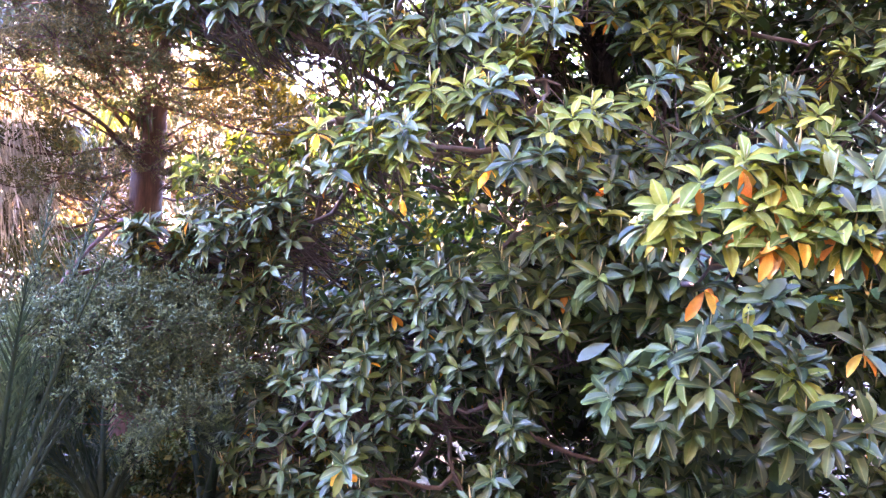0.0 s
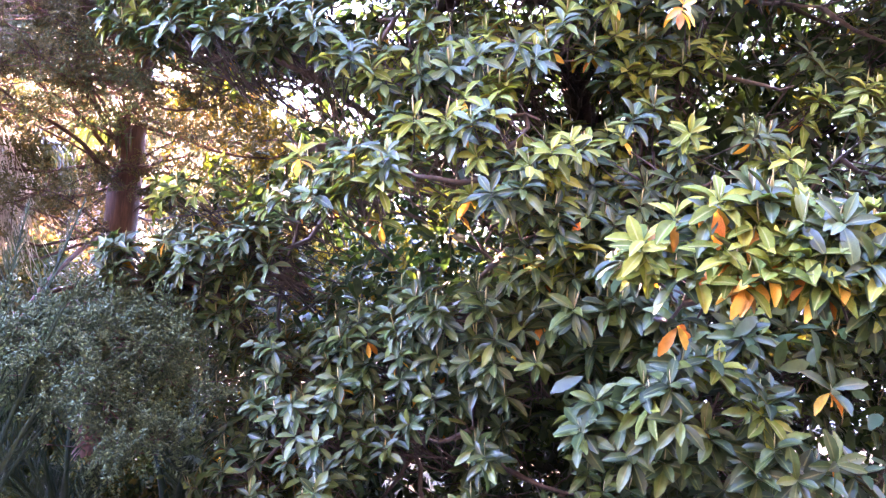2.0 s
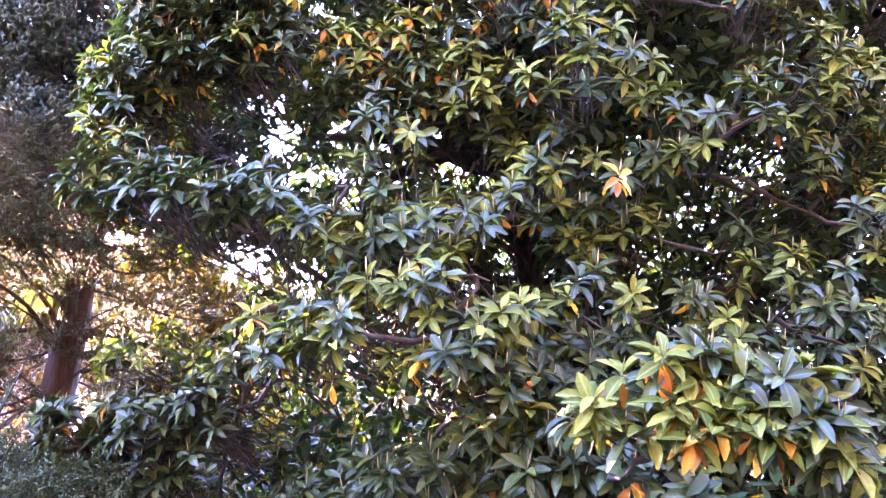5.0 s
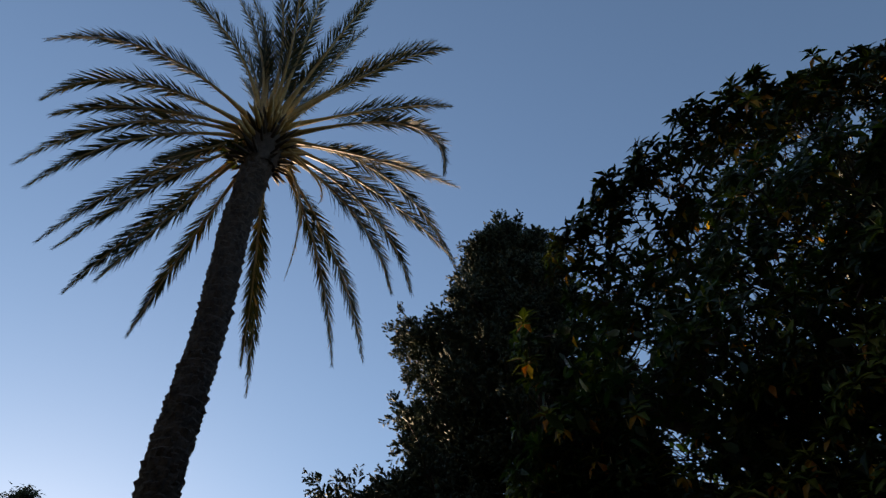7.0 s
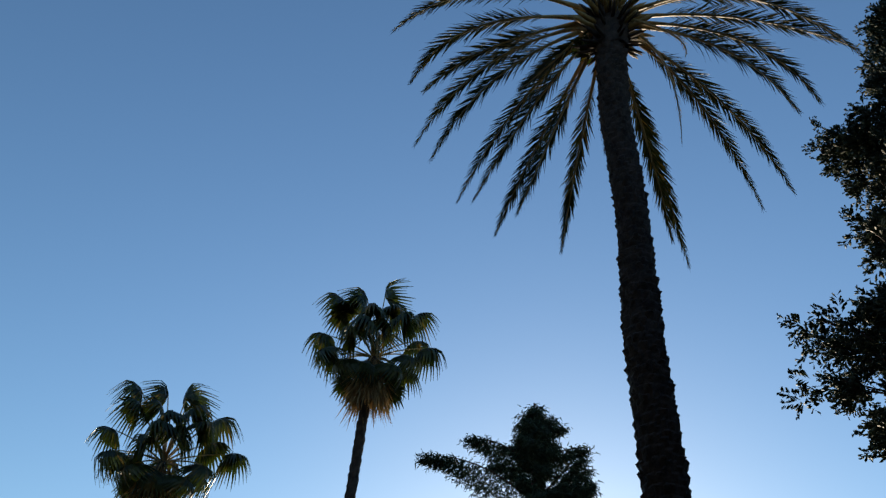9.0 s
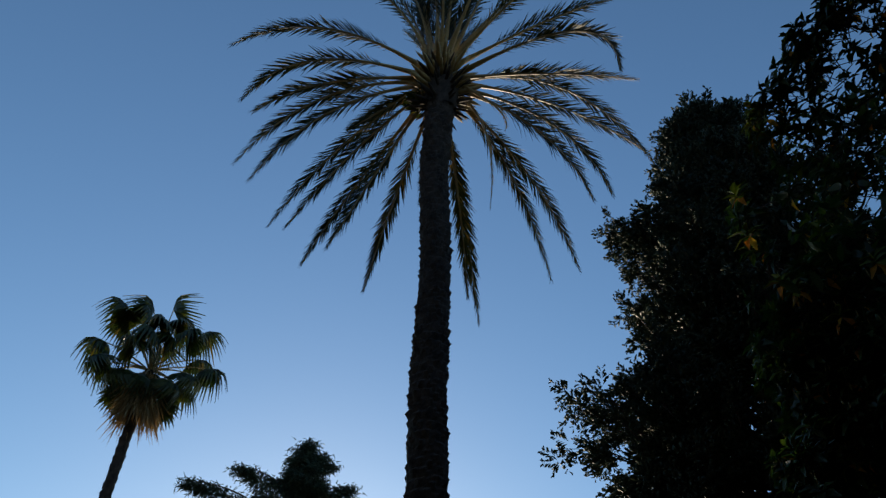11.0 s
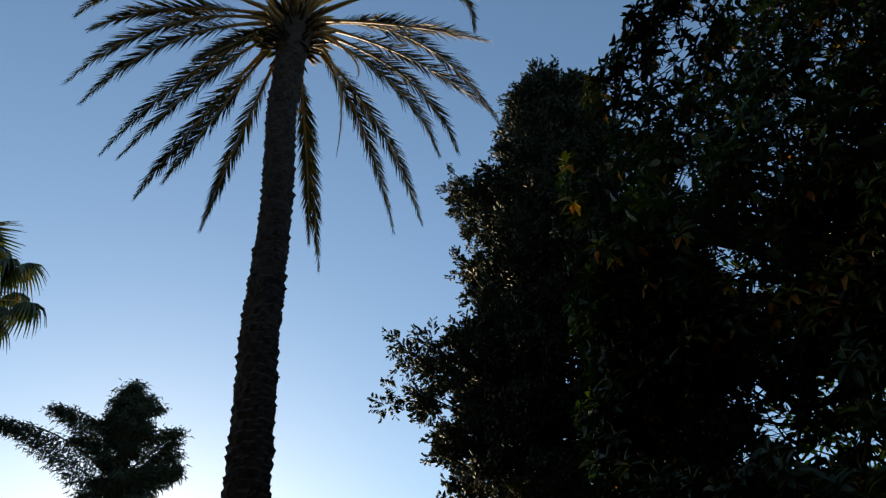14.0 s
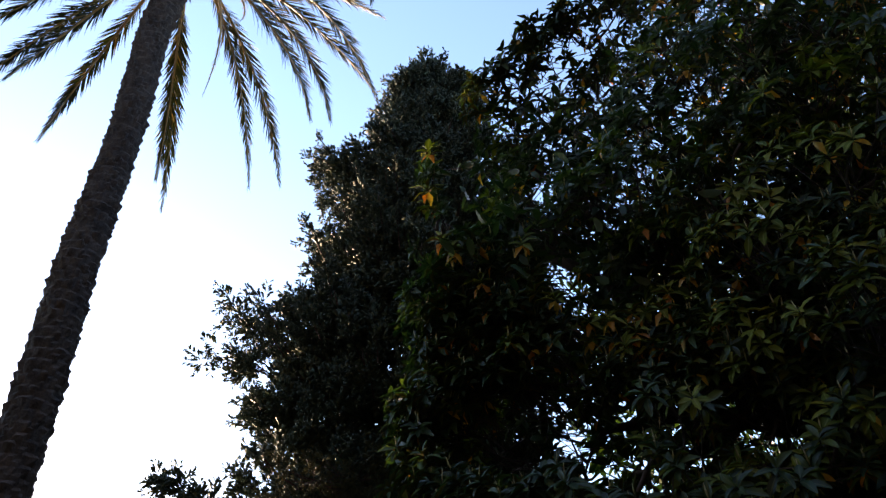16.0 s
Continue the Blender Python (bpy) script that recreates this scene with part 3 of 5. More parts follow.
def build_magnolia():
    rng = np.random.default_rng(11)
    tree = thing("magnolia_tree", MAG_BASE, "large evergreen magnolia with glossy dark leaves and a few turned orange", "tree")
    wood, twigs = Heap(), Heap()
    trunk = np.array([MAG_BASE + (0, 0, -0.1), MAG_BASE + (-0.1, -0.05, 1.5), MAG_BASE + (-0.45, -0.2, 3.3), MAG_FORK])
    link_part("trunk", mesh_from("trunk", *tube(np.concatenate([bend(trunk[i], trunk[i + 1], 0, 4)[: 4 if i == 2 else 3] for i in range(3)]), np.linspace(0.22, 0.13, 10), 12, 0.05, rng)), MAG_BARK, tree)
    # Main limbs, then a branch from the nearest limb to every bough.
    ends = [spot(-8, 32, 8.2), spot(2, 30, 7.6), spot(6, 22.5, 7.0), spot(2, 19, 6.6), spot(-14, 25, 7.0), spot(-22, 30, 7.2), spot(-3, 46, 8.6),
            spot(-18, 47, 8.6), spot(12, 37, 8.2), spot(-26, 12, 6.4), spot(8, 10, 6.4), spot(-10, 5, 6.2), spot(18, 18, 6.3), spot(20.5, 25, 6.5), spot(15, 32, 6.6)]
    nodes = [np.array(MAG_FORK)]
    for e in ends:
        a = MAG_FORK if e.z > 3.6 else MAG_BASE + (-0.3, -0.15, 2.6)
        pts = bend(a, e, 0.15, 9, rng, 0.09)
        link_part("limb", mesh_from("limb", *tube(pts, np.linspace(0.10, 0.035, 9) * (1.3 if e.z > 5 else 1) * (0.5 if e.x < -1.4 else 1), 8, 0.05, rng)), MAG_BARK, tree)
        nodes += list(pts[2:])
    nodes += [MAG_BASE + (-0.2, -0.1, z) for z in (1.6, 2.6, 3.6)]
    nodes = np.array(nodes)
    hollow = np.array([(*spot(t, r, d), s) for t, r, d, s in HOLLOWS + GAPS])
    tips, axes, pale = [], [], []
    # The camera's starting point, from which hollows and near leaves are reckoned.
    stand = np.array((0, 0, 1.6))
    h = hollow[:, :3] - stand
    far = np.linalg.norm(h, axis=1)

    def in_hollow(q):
        """Whether a place lies in a hollow; each runs through the crown along a sight line from the camera's start."""
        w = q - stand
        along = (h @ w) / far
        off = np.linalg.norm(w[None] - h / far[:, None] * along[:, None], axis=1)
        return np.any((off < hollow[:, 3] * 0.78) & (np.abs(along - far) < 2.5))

    inner = []
    boughs = crown_points(rng)
    boughs.sort(key=lambda b: np.linalg.norm(b[0] - MAG_FORK))
    for p, d, half, tall, shoots, share in boughs:
        start = nodes[np.argmin(np.linalg.norm(nodes - p, axis=1) + 0.4 * np.maximum(0, nodes[:, 2] - p[2]))]
        far_off = np.linalg.norm(p - start)
        pts = bend(start, p, -0.1 * far_off, 6, rng, 0.03 + 0.03 * min(1.0, far_off))
        wood.add(*tube(pts, np.linspace(0.02 if far_off < 1.2 else 0.014, 0.006, 6), 4))
        nodes = np.concatenate([nodes, pts[2:5]])
        dense = p[0] > 0.9 or p[2] < 6.4
        for k in range(0 if shoots > 23 or p[2] > (9.2 if dense else 8.2) else ((104 if p[2] > 2.6 and dense else 66) if shoots else 110)):
            q = p - d * 0.95 + rng.normal(size=3) * (0.3, 0.3, 0.26)
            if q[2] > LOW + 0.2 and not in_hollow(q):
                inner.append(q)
        side = np.cross(d, (0, 0, 1.0))
        side /= np.linalg.norm(side) + 1e-9
        up = np.cross(side, d)
        for k in range(shoots):
            q = unit(rng, 1)[0] * rng.uniform(0.12 if k % 3 == 0 else 0.5, 1.0) ** 0.5
            if q[0] < -0.35:
                q[0] *= -1
            tip = p + d * q[0] * half * 0.7 + side * q[1] * half + up * q[2] * tall
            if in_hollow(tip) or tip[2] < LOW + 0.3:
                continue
            ax = d * 0.7 + np.array((0, 0, 0.5)) + (tip - p) / half * 0.45 + rng.normal(size=3) * 0.2
            ax /= np.linalg.norm(ax)
            tips.append(tip)
            axes.append(ax)
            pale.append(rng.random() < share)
            fork = p - d * half * rng.uniform(0.2, 1.1) + rng.normal(size=3) * 0.05
            twigs.add(*tube(np.array([fork, fork + (tip - fork) * 0.6 - ax * 0.05 + rng.normal(size=3) * 0.025, tip]), (0.007, 0.005, 0.004), 3))
    # Orange shoots along the top: warm sunlight put into leaf colour.
    sunlit_top = [(-33 + 1.9 * k, 44.5 + 3.5 * math.sin(k * 2.3), 7.7 + 0.4 * math.sin(k * 1.7)) for k in range(16)]
    every = sunlit_top + [(t, r, d * 0.94) for t, r, d in TURNED] + TURNED_HIGH + TURNED_LOW + TURNED_LIT_TOP
    for t, r, d in every:
        tips.append(np.array(spot(t, r, d)))
        axes.append(np.array((0, -0.6, 0.8)))
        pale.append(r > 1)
    tips, axes, pale = np.array(tips), np.array(axes), np.array(pale)
    turned = np.zeros(len(tips), dtype=bool)
    turned[-len(every):] = True
    tagged(link_part("branch_growth", wood.mesh("branch_growth"), MAG_BARK, tree), kind="stuff")
    tagged(link_part("twig_growth", twigs.mesh("twig_growth"), MAG_BARK, tree), kind="stuff")

    # Leaves: whorls round each shoot.
    place, along, normal, size, sort = [], [], [], [], []
    for tip, ax, pl, tu in zip(tips, axes, pale, turned):
        u = np.cross(ax, (0.3, 0.2, 0.9))
        u /= np.linalg.norm(u)
        w = np.cross(ax, u)
        n = int(rng.integers(8, 12))
        start = rng.uniform(0, 6.3)
        for k in range(n):
            f = start + k * 2.4 + rng.normal() * 0.12
            lean = radians(42 + 50 * k / n + rng.normal() * 7)
            out = u * math.cos(f) + w * math.sin(f)
            dr = ax * math.cos(lean) + out * math.sin(lean)
            dr[2] -= 0.10 + 0.34 * k / n
            # Extra orange leaves high on the east side stand for warm sun there.
            old = rng.random() < ((0.16 if tip[2] > 7 and tip[0] > 0.4 else (0.062 if tip[2] > 3.6 else 0.03)) if k > n * 0.6 else 0.0)
            if tu and k >= n - (2 if tip[0] < -1.5 else (3 if tip[2] > 3 or tip[0] > 0.9 else 2)) or (tu and abs(tip[2] - 3.25) < 0.12 and tip[0] > 1.2):
                old = True
            if old:
                dr[2] -= rng.uniform(0.3, 1.0)
            place.append(tip - ax * 0.05 * k / n)
            along.append(dr)
            normal.append(ax * math.sin(lean) - out * math.cos(lean) + rng.normal(size=3) * 0.16)
            # East-side leaves close to the camera's start are made larger.
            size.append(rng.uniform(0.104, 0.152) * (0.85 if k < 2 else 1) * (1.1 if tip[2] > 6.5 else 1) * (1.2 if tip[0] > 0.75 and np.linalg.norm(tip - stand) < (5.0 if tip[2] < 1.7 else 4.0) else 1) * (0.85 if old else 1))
            sort.append(2 if old else (1 if pl else 0))
    place, size, sort = np.array(place), np.array(size), np.array(sort)
    turns = frames_of(np.array(along), np.array(normal))
    which = rng.integers(0, 3, len(place))
    # The 300 leaves nearest the camera's start are parts of their own.
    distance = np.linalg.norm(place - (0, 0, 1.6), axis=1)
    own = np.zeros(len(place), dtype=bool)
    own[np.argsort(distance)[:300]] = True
    mats = (MAG_LEAF, MAG_LIT_PALE, MAG_OLD)
    labels = ("", "", "turned orange leaf")
    for s, name in enumerate(("leaf_foliage", "pale_foliage", "turned_foliage")):
        for shapes, steps, zone in ((MAG_SHAPES, 5, distance < 5.5), (MAG_FAR, 3, distance >= 5.5)):
            heap = Heap()
            for c in range(3):
                pick = (sort == s) & (which == c) & ~own & zone
                scatter(heap, shapes[c], place[pick], turns[pick], size[pick][:, None] * np.ones((1, 3)))
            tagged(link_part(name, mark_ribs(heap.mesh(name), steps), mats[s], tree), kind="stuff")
        if s < 2:
            under = Heap()
            for c in range(3):
                pick = (sort == s) & (which == c) & ~own & ((distance < 6.2) | (place[:, 2] > 7.8))
                scatter(under, under_shape(MAG_SHAPES[c]), place[pick], turns[pick], size[pick][:, None] * np.ones((1, 3)))
            tagged(link_part("underside_foliage", under.mesh("underside_foliage"), MAG_UNDER, tree, "rust-brown felted undersides"), kind="stuff")
    shared = {}
    for i in np.flatnonzero(own):
        key = (int(which[i]), int(sort[i]))
        if key not in shared:
            both = Heap()
            both.add(*MAG_SHAPES[key[0]])  # four-sided faces first, then the lower skin
            both.add(*under_shape(MAG_SHAPES[key[0]]))
            shared[key] = both.mesh("leaf")
            shared[key].attributes.new("rib", "FLOAT", "POINT").data.foreach_set("value", np.concatenate([np.ones(5), np.zeros(15)]))
            shared[key].materials.append(mats[key[1]])
            shared[key].materials.append(MAG_OLD if key[1] == 2 else MAG_UNDER)
            for poly in list(shared[key].polygons)[-4:]:
                poly.material_index = 1
        ob = new("leaf", shared[key])
        ob.parent = tree
        ob.matrix_parent_inverse = Matrix.Translation(-tree.location)
        ob.matrix_basis = Matrix.LocRotScale(Vector(place[i]), Matrix(turns[i].tolist()).to_quaternion(), Vector((size[i],) * 3))
        if labels[key[1]]:
            tagged(ob, labels[key[1]])
    inner = np.array(inner)
    n = len(inner)
    shade = Heap()
    scatter(shade, INNER_LEAF, inner, frames_of(unit(rng, n) + (0, 0, -0.25), unit(rng, n) + (0, 0, 0.8)), rng.uniform(0.13, 0.2, n)[:, None] * np.ones((1, 3)))
    tagged(link_part("inner_foliage", shade.mesh("inner_foliage"), MAG_LEAF, tree), kind="stuff")
    buds = Heap()
    pick = rng.random(len(tips)) < 0.6
    n = int(pick.sum())
    lift = axes[pick] * 0.3 + (0, 0, 0.8) + rng.normal(size=(n, 3)) * 0.12
    long = rng.uniform(0.07, 0.13, n)
    scatter(buds, spike(3, 0.4), tips[pick], frames_of(lift, unit(rng, n)), np.stack([long, long * 0.11, long * 0.11], axis=1))
    tagged(link_part("bud_growth", buds.mesh("bud_growth"), BUD, tree, "slim pale downy buds"), kind="stuff")


build_magnolia()


# ---- the cypress ----
CYP_BASE = np.array((-3.15, 8.2, LOW))
CYP_FOOT = np.array((-3.15, 8.2, 0.0))


def scale_shoot(thin=False):
    """A short shoot along x, one unit long and one across: blunt and widest near its end, or a slim cone."""
    ring = [(0.12 if thin else 0.72 + 0.14 * k, 0.5 * math.cos(k * 2.094), 0.5 * math.sin(k * 2.094)) for k in range(3)]
    if thin:
        return np.array(ring + [(1, 0, 0)]), np.array([(3, 0, 1), (3, 1, 2), (3, 2, 0)])
    return np.array([(0, 0, 0)] + ring), np.array([(0, 2, 1), (0, 3, 2), (0, 1, 3), (1, 2, 3)])


def spray_shape(rng, shoots=7, fat=0.46, side_reach=0.9, short=1.0):
    """A flat tufted spray of scale shoots along x, one unit long."""
    heap = Heap()
    sp = scale_shoot(fat < 0.25)
    u = np.sort(rng.uniform(0.05, 1, shoots))
    side = np.where(np.arange(shoots) % 2 == 0, 1, -1)
    at = np.stack([u * 0.75, side * 0.05 * (1 - u), rng.normal(size=shoots) * 0.04 - 0.12 * u ** 2], axis=1)
    dr = np.stack([0.65 + 0 * u, side * rng.uniform(0.3, side_reach, shoots), rng.normal(size=shoots) * 0.3], axis=1)
    long = rng.uniform(0.28, 0.45, shoots) * (1.1 - 0.4 * u) * short
    scatter(heap, sp, at, frames_of(dr, unit(rng, shoots)), np.stack([long, long * fat, long * fat * 0.75], axis=1))
    v = np.concatenate(heap.v)
    return v, [np.concatenate(f) for f in heap.f.values()]


def cypress_reach(z, a):
    """Half width of the crown by height; two tiers of boughs stand out."""
    r = float(np.interp(z + 0.22, (0.6, 2.0, 3.7, 4.2, 5.0, 5.5, 6.2, 6.9, 7.2, 7.7, 8.3, 8.7, 9.2, 9.6, 9.9, 10.3, 10.9, 11.3, 11.7, 11.95),
                        (1.5, 2.2, 2.3, 1.95, 1.75, 1.6, 1.85, 1.95, 0.95, 1.15, 1.2, 0.9, 1.1, 1.2, 0.4, 0.4, 0.32, 0.2, 0.08, 0.02)))
    r *= 1 + (1.3 if z > 9.8 else 0.3) * max(0.0, math.cos(a)) if z > 7 else 1
    return r * (1 + 0.06 * math.sin(3 * a + z * 1.7))


def build_cypress():
    rng = np.random.default_rng(5)
    tree = thing("cypress_tree", CYP_BASE, "tall dark cypress with reddish trunk and tufted scale foliage", "tree")
    pts = np.array([CYP_FOOT + (np.interp(z, (-1, 1, 3, 4.5, 8, 11.4), (-0.05, 0.02, 0.12, 0.12, 0.03, -0.03)), 0.04 * math.sin(1.7 * z), z) for z in np.linspace(LOW - 0.1, 11.4, 16)])
    link_part("trunk", mesh_from("trunk", *tube(pts, np.interp(pts[:, 2], (LOW, 0, 5, 11.5), (0.185, 0.165, 0.14, 0.02)), 12, 0.05, rng)), CYP_BARK, tree, "reddish fibrous trunk")
    shapes = [spray_shape(rng, 15, 0.44, 0.85, 0.86) for k in range(5)]
    fine = [spray_shape(rng, 11, 0.19, 1.1) for k in range(5)]
    tuft = [spray_shape(rng, 26, 0.46, 1.3, 0.42) for k in range(5)]
    place, along, normal, size = [], [], [], []
    wood = Heap()
    count = 0
    for z in np.concatenate([np.linspace(0.7, 3.4, 38), np.linspace(3.45, 9.6, 235), np.linspace(9.6, 11.5, 90)]):
        a = count * 2.4 + rng.normal() * 0.3
        count += 1
        r = cypress_reach(z, a) * rng.uniform(0.55, 1.0) ** 0.6
        airy = 1.7 < z < 4.1
        d = np.array((math.cos(a), math.sin(a), 0))
        if airy and rng.random() < 0.35 or z > 10.5 and rng.random() < 0.35:
            continue
        if 1.5 < z < 4.4 and d[0] * 0.36 - d[1] * 0.93 > 0.86:
            continue
        rise = rng.uniform(0.0, 0.3) * r + (0.15 if z > 9.9 else 0) if z > 4.3 else rng.uniform(-0.28, 0.05) * r
        root = CYP_FOOT + (0, 0, max(0.6, z - max(0, rise)))
        end = CYP_FOOT + d * r + (0, 0, z)
        limb = bend(root, end, -0.1 * r, 8, rng, 0.1 if airy else 0.04)
        thick = float(np.interp(z, (0.9, 4, 11.7), (0.03, 0.03, 0.010))) * (0.6 if airy else 1)
        if r > 1.2 and rng.random() < 0.16:
            link_part("limb", mesh_from("limb", *tube(limb, np.linspace(thick, 0.006, 8), 6)), CYP_BARK, tree)
        else:
            wood.add(*tube(limb, np.linspace(thick, 0.006, 8), 5))
        clumps = int((10.5 if not airy else 15) * max(0.6, r / 2.0) * (0.5 if d[1] > 0.35 else 1))
        for c in range(clumps):
            u = rng.uniform(0.25, 1.0) ** 0.7
            i = min(6, int(u * 7))
            q = limb[i] + (limb[i + 1] - limb[i]) * (u * 7 - i)
            side = np.array((-d[1], d[0], 0)) * rng.normal()
            out = d * 0.6 + side * 0.6 + np.array((0, 0, rng.uniform(0.0, 0.75)))
            out /= np.linalg.norm(out)
            reach = rng.uniform(0.12, 0.36) * min(1, 0.45 + 0.4 * r)
            tip = q + out * reach
            wood.add(*tube(np.array([q, q + out * reach * 0.6, tip]), (0.007, 0.005, 0.003), 3))
            for s in range(int(rng.integers(4, 7))):
                w = q + out * reach * rng.uniform(0.3, 1.0) + rng.normal(size=3) * 0.06
                dr = out * 0.8 + rng.normal(size=3) * 0.4 + (0, 0, 0.45)
                place.append(w)
                along.append(dr)
                normal.append(rng.normal(size=3) + (0, 0, 1))
                size.append(rng.uniform(0.24, 0.42))
    # Long boughs on the west side: reach and height of their tips.
    west = np.array((-0.934, -0.358, 0))
    for r, z in ((2.3, 6.9), (2.3, 6.8), (2.1, 6.8), (2.4, 6.45), (2.35, 6.6), (1.85, 5.7), (1.85, 5.45), (2.2, 5.0), (2.2, 6.2), (1.9, 5.6), (1.85, 5.3), (1.65, 9.75), (1.5, 9.65), (1.4, 9.2), (1.2, 9.5), (1.45, 8.2), (1.4, 7.75),
                 (1.25, 8.0), (2.0, 4.75), (2.7, 4.6), (2.6, 4.5), (1.7, 6.9), (0.65, 10.25), (0.45, 11.3), (0.55, 10.8)):
        d = west + np.array((0.358, -0.934, 0)) * rng.uniform(-0.3, 0.3)
        d /= np.linalg.norm(d)
        z -= 0.15
        root, end = CYP_FOOT + (0, 0, z - 0.3 * r), CYP_FOOT + d * (r - 0.1) + (0, 0, z)
        arm = bend(root, end, -0.08 * r, 8, rng, 0.03)
        link_part("limb", mesh_from("limb", *tube(arm, np.linspace(0.03, 0.006, 8), 6)), CYP_BARK, tree)
        for c in range(17):
            i = int(rng.integers(2, 8))
            q = arm[i] + rng.normal(size=3) * (0.13, 0.13, 0.06) * (1.3 if i < 6 else 0.8)
            wood.add(*tube(np.array([arm[i], (arm[i] + q) / 2, q]), (0.006, 0.005, 0.003), 3))
            for s in range(5):
                place.append(q + rng.normal(size=3) * 0.04)
                along.append(d * 0.5 + rng.normal(size=3) * 0.5 + (0, 0, 0.25))
                normal.append(rng.normal(size=3) + (0, 0, 1))
                size.append(rng.uniform(0.22, 0.36))
    # Upright tufts that stand out of the crown.
    for k in range(240):
        z, a = rng.uniform(5.2, 11.25), k * 2.4 + rng.normal() * 0.2
        r = cypress_reach(z, a) + rng.uniform(0.05, 0.28) * (1 if z < 9.8 else 0.75)
        if math.sin(a) > 0.5:
            continue
        d = np.array((math.cos(a), math.sin(a), 0))
        q = CYP_FOOT + d * r + (0, 0, z + 0.05)
        lean = d * rng.uniform(0.3, 0.9) + (0, 0, rng.uniform(0.5, 0.9))
        wood.add(*tube(np.array([q - lean * 0.35, q - lean * 0.1, q + lean * 0.12]), (0.008, 0.006, 0.003), 3))
        for s in range(7):
            place.append(q + lean * rng.uniform(-0.25, 0.12) + rng.normal(size=3) * 0.03)
            along.append(lean + rng.normal(size=3) * 0.3)
            normal.append(rng.normal(size=3) + (0, 0, 1))
            size.append(rng.uniform(0.2, 0.32) * (1.25 if z > 10 else 1))
    # Denser old growth round the trunk.
    for k in range(2700):
        z, a = rng.uniform(3.7, 10.8), rng.uniform(0, 2 * math.pi)
        r = cypress_reach(z, a) * rng.uniform(0.15, 0.75)
        place.append(CYP_FOOT + (math.cos(a) * r, math.sin(a) * r, z))
        along.append(np.array((math.cos(a), math.sin(a), 0.2)) + rng.normal(size=3) * 0.6)
        normal.append(rng.normal(size=3) + (0, 0, 1))
        size.append(rng.uniform(0.3, 0.46))
    # One low bough hangs forward over the path.
    low = Heap()
    main = bend(CYP_FOOT + (0, 0, 2.0), spot(26.5, -4.5, 6.0), 0.15, 9, rng, 0.03)
    wood.add(*tube(main, np.linspace(0.035, 0.008, 9), 6))
    for t, r, away in ((26.2, -4.9, 5.9), (24.9, -3.4, 6.0), (24.1, -6.2, 5.8), (22.6, -7.3, 5.8), (23.4, -5.0, 5.8), (21.4, -4.0, 5.9), (21.1, -2.7, 6.1), (19.7, -4.2, 5.8),
                       (18.2, -5.0, 5.8), (17.4, -3.8, 6.0), (19.3, -9.8, 5.7), (17.2, -10.7, 5.7), (20.4, -10.9, 5.8), (20.8, -8.0, 5.8), (16.2, -6.5, 6.0), (27.8, -6.0, 6.2)):
        c = np.array(spot(t, r, away))
        start = main[np.argmin(np.linalg.norm(main - c, axis=1))]
        wood.add(*tube(bend(start, c, 0.04, 6, rng, 0.02), np.linspace(0.012, 0.004, 6), 4))
        for s in range(9):
            k = c + rng.normal(size=3) * (0.16, 0.16, 0.085)
            wood.add(*tube(np.array([c, (c + k) / 2 + (0, 0, -0.02), k]), (0.005, 0.004, 0.003), 3))
            n = 7
            dr = unit(rng, n) * 0.8 + (k - c) + (0, -0.2, 0.35)
            at = k + dr * rng.uniform(0.0, 0.04, n)[:, None]
            scatter(low, tuft[int(rng.integers(0, 5))], at, frames_of(dr, rng.normal(size=(n, 3)) + (0, 0, 1)), rng.uniform(0.22, 0.33, n)[:, None] * np.ones((1, 3)))
    # Loose masses above the bare part of the trunk, coloured as if sunlit: bearing, rise, distance.
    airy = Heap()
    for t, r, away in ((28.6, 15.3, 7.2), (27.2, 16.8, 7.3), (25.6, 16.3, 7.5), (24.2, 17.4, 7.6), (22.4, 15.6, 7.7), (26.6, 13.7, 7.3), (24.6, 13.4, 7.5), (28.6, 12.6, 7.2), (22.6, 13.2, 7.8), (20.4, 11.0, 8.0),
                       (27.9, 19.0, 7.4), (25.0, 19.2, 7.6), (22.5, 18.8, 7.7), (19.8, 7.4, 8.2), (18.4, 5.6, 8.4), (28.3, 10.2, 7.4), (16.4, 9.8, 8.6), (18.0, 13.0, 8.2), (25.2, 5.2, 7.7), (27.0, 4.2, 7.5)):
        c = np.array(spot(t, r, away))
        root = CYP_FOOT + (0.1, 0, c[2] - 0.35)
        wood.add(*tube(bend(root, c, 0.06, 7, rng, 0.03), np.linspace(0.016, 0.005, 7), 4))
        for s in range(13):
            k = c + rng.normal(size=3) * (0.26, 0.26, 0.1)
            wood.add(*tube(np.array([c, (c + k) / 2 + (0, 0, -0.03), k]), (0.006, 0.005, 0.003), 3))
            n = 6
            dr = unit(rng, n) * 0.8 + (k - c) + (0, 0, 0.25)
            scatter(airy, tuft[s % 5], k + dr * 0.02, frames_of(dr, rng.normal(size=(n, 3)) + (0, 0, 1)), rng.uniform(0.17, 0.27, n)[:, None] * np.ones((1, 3)))
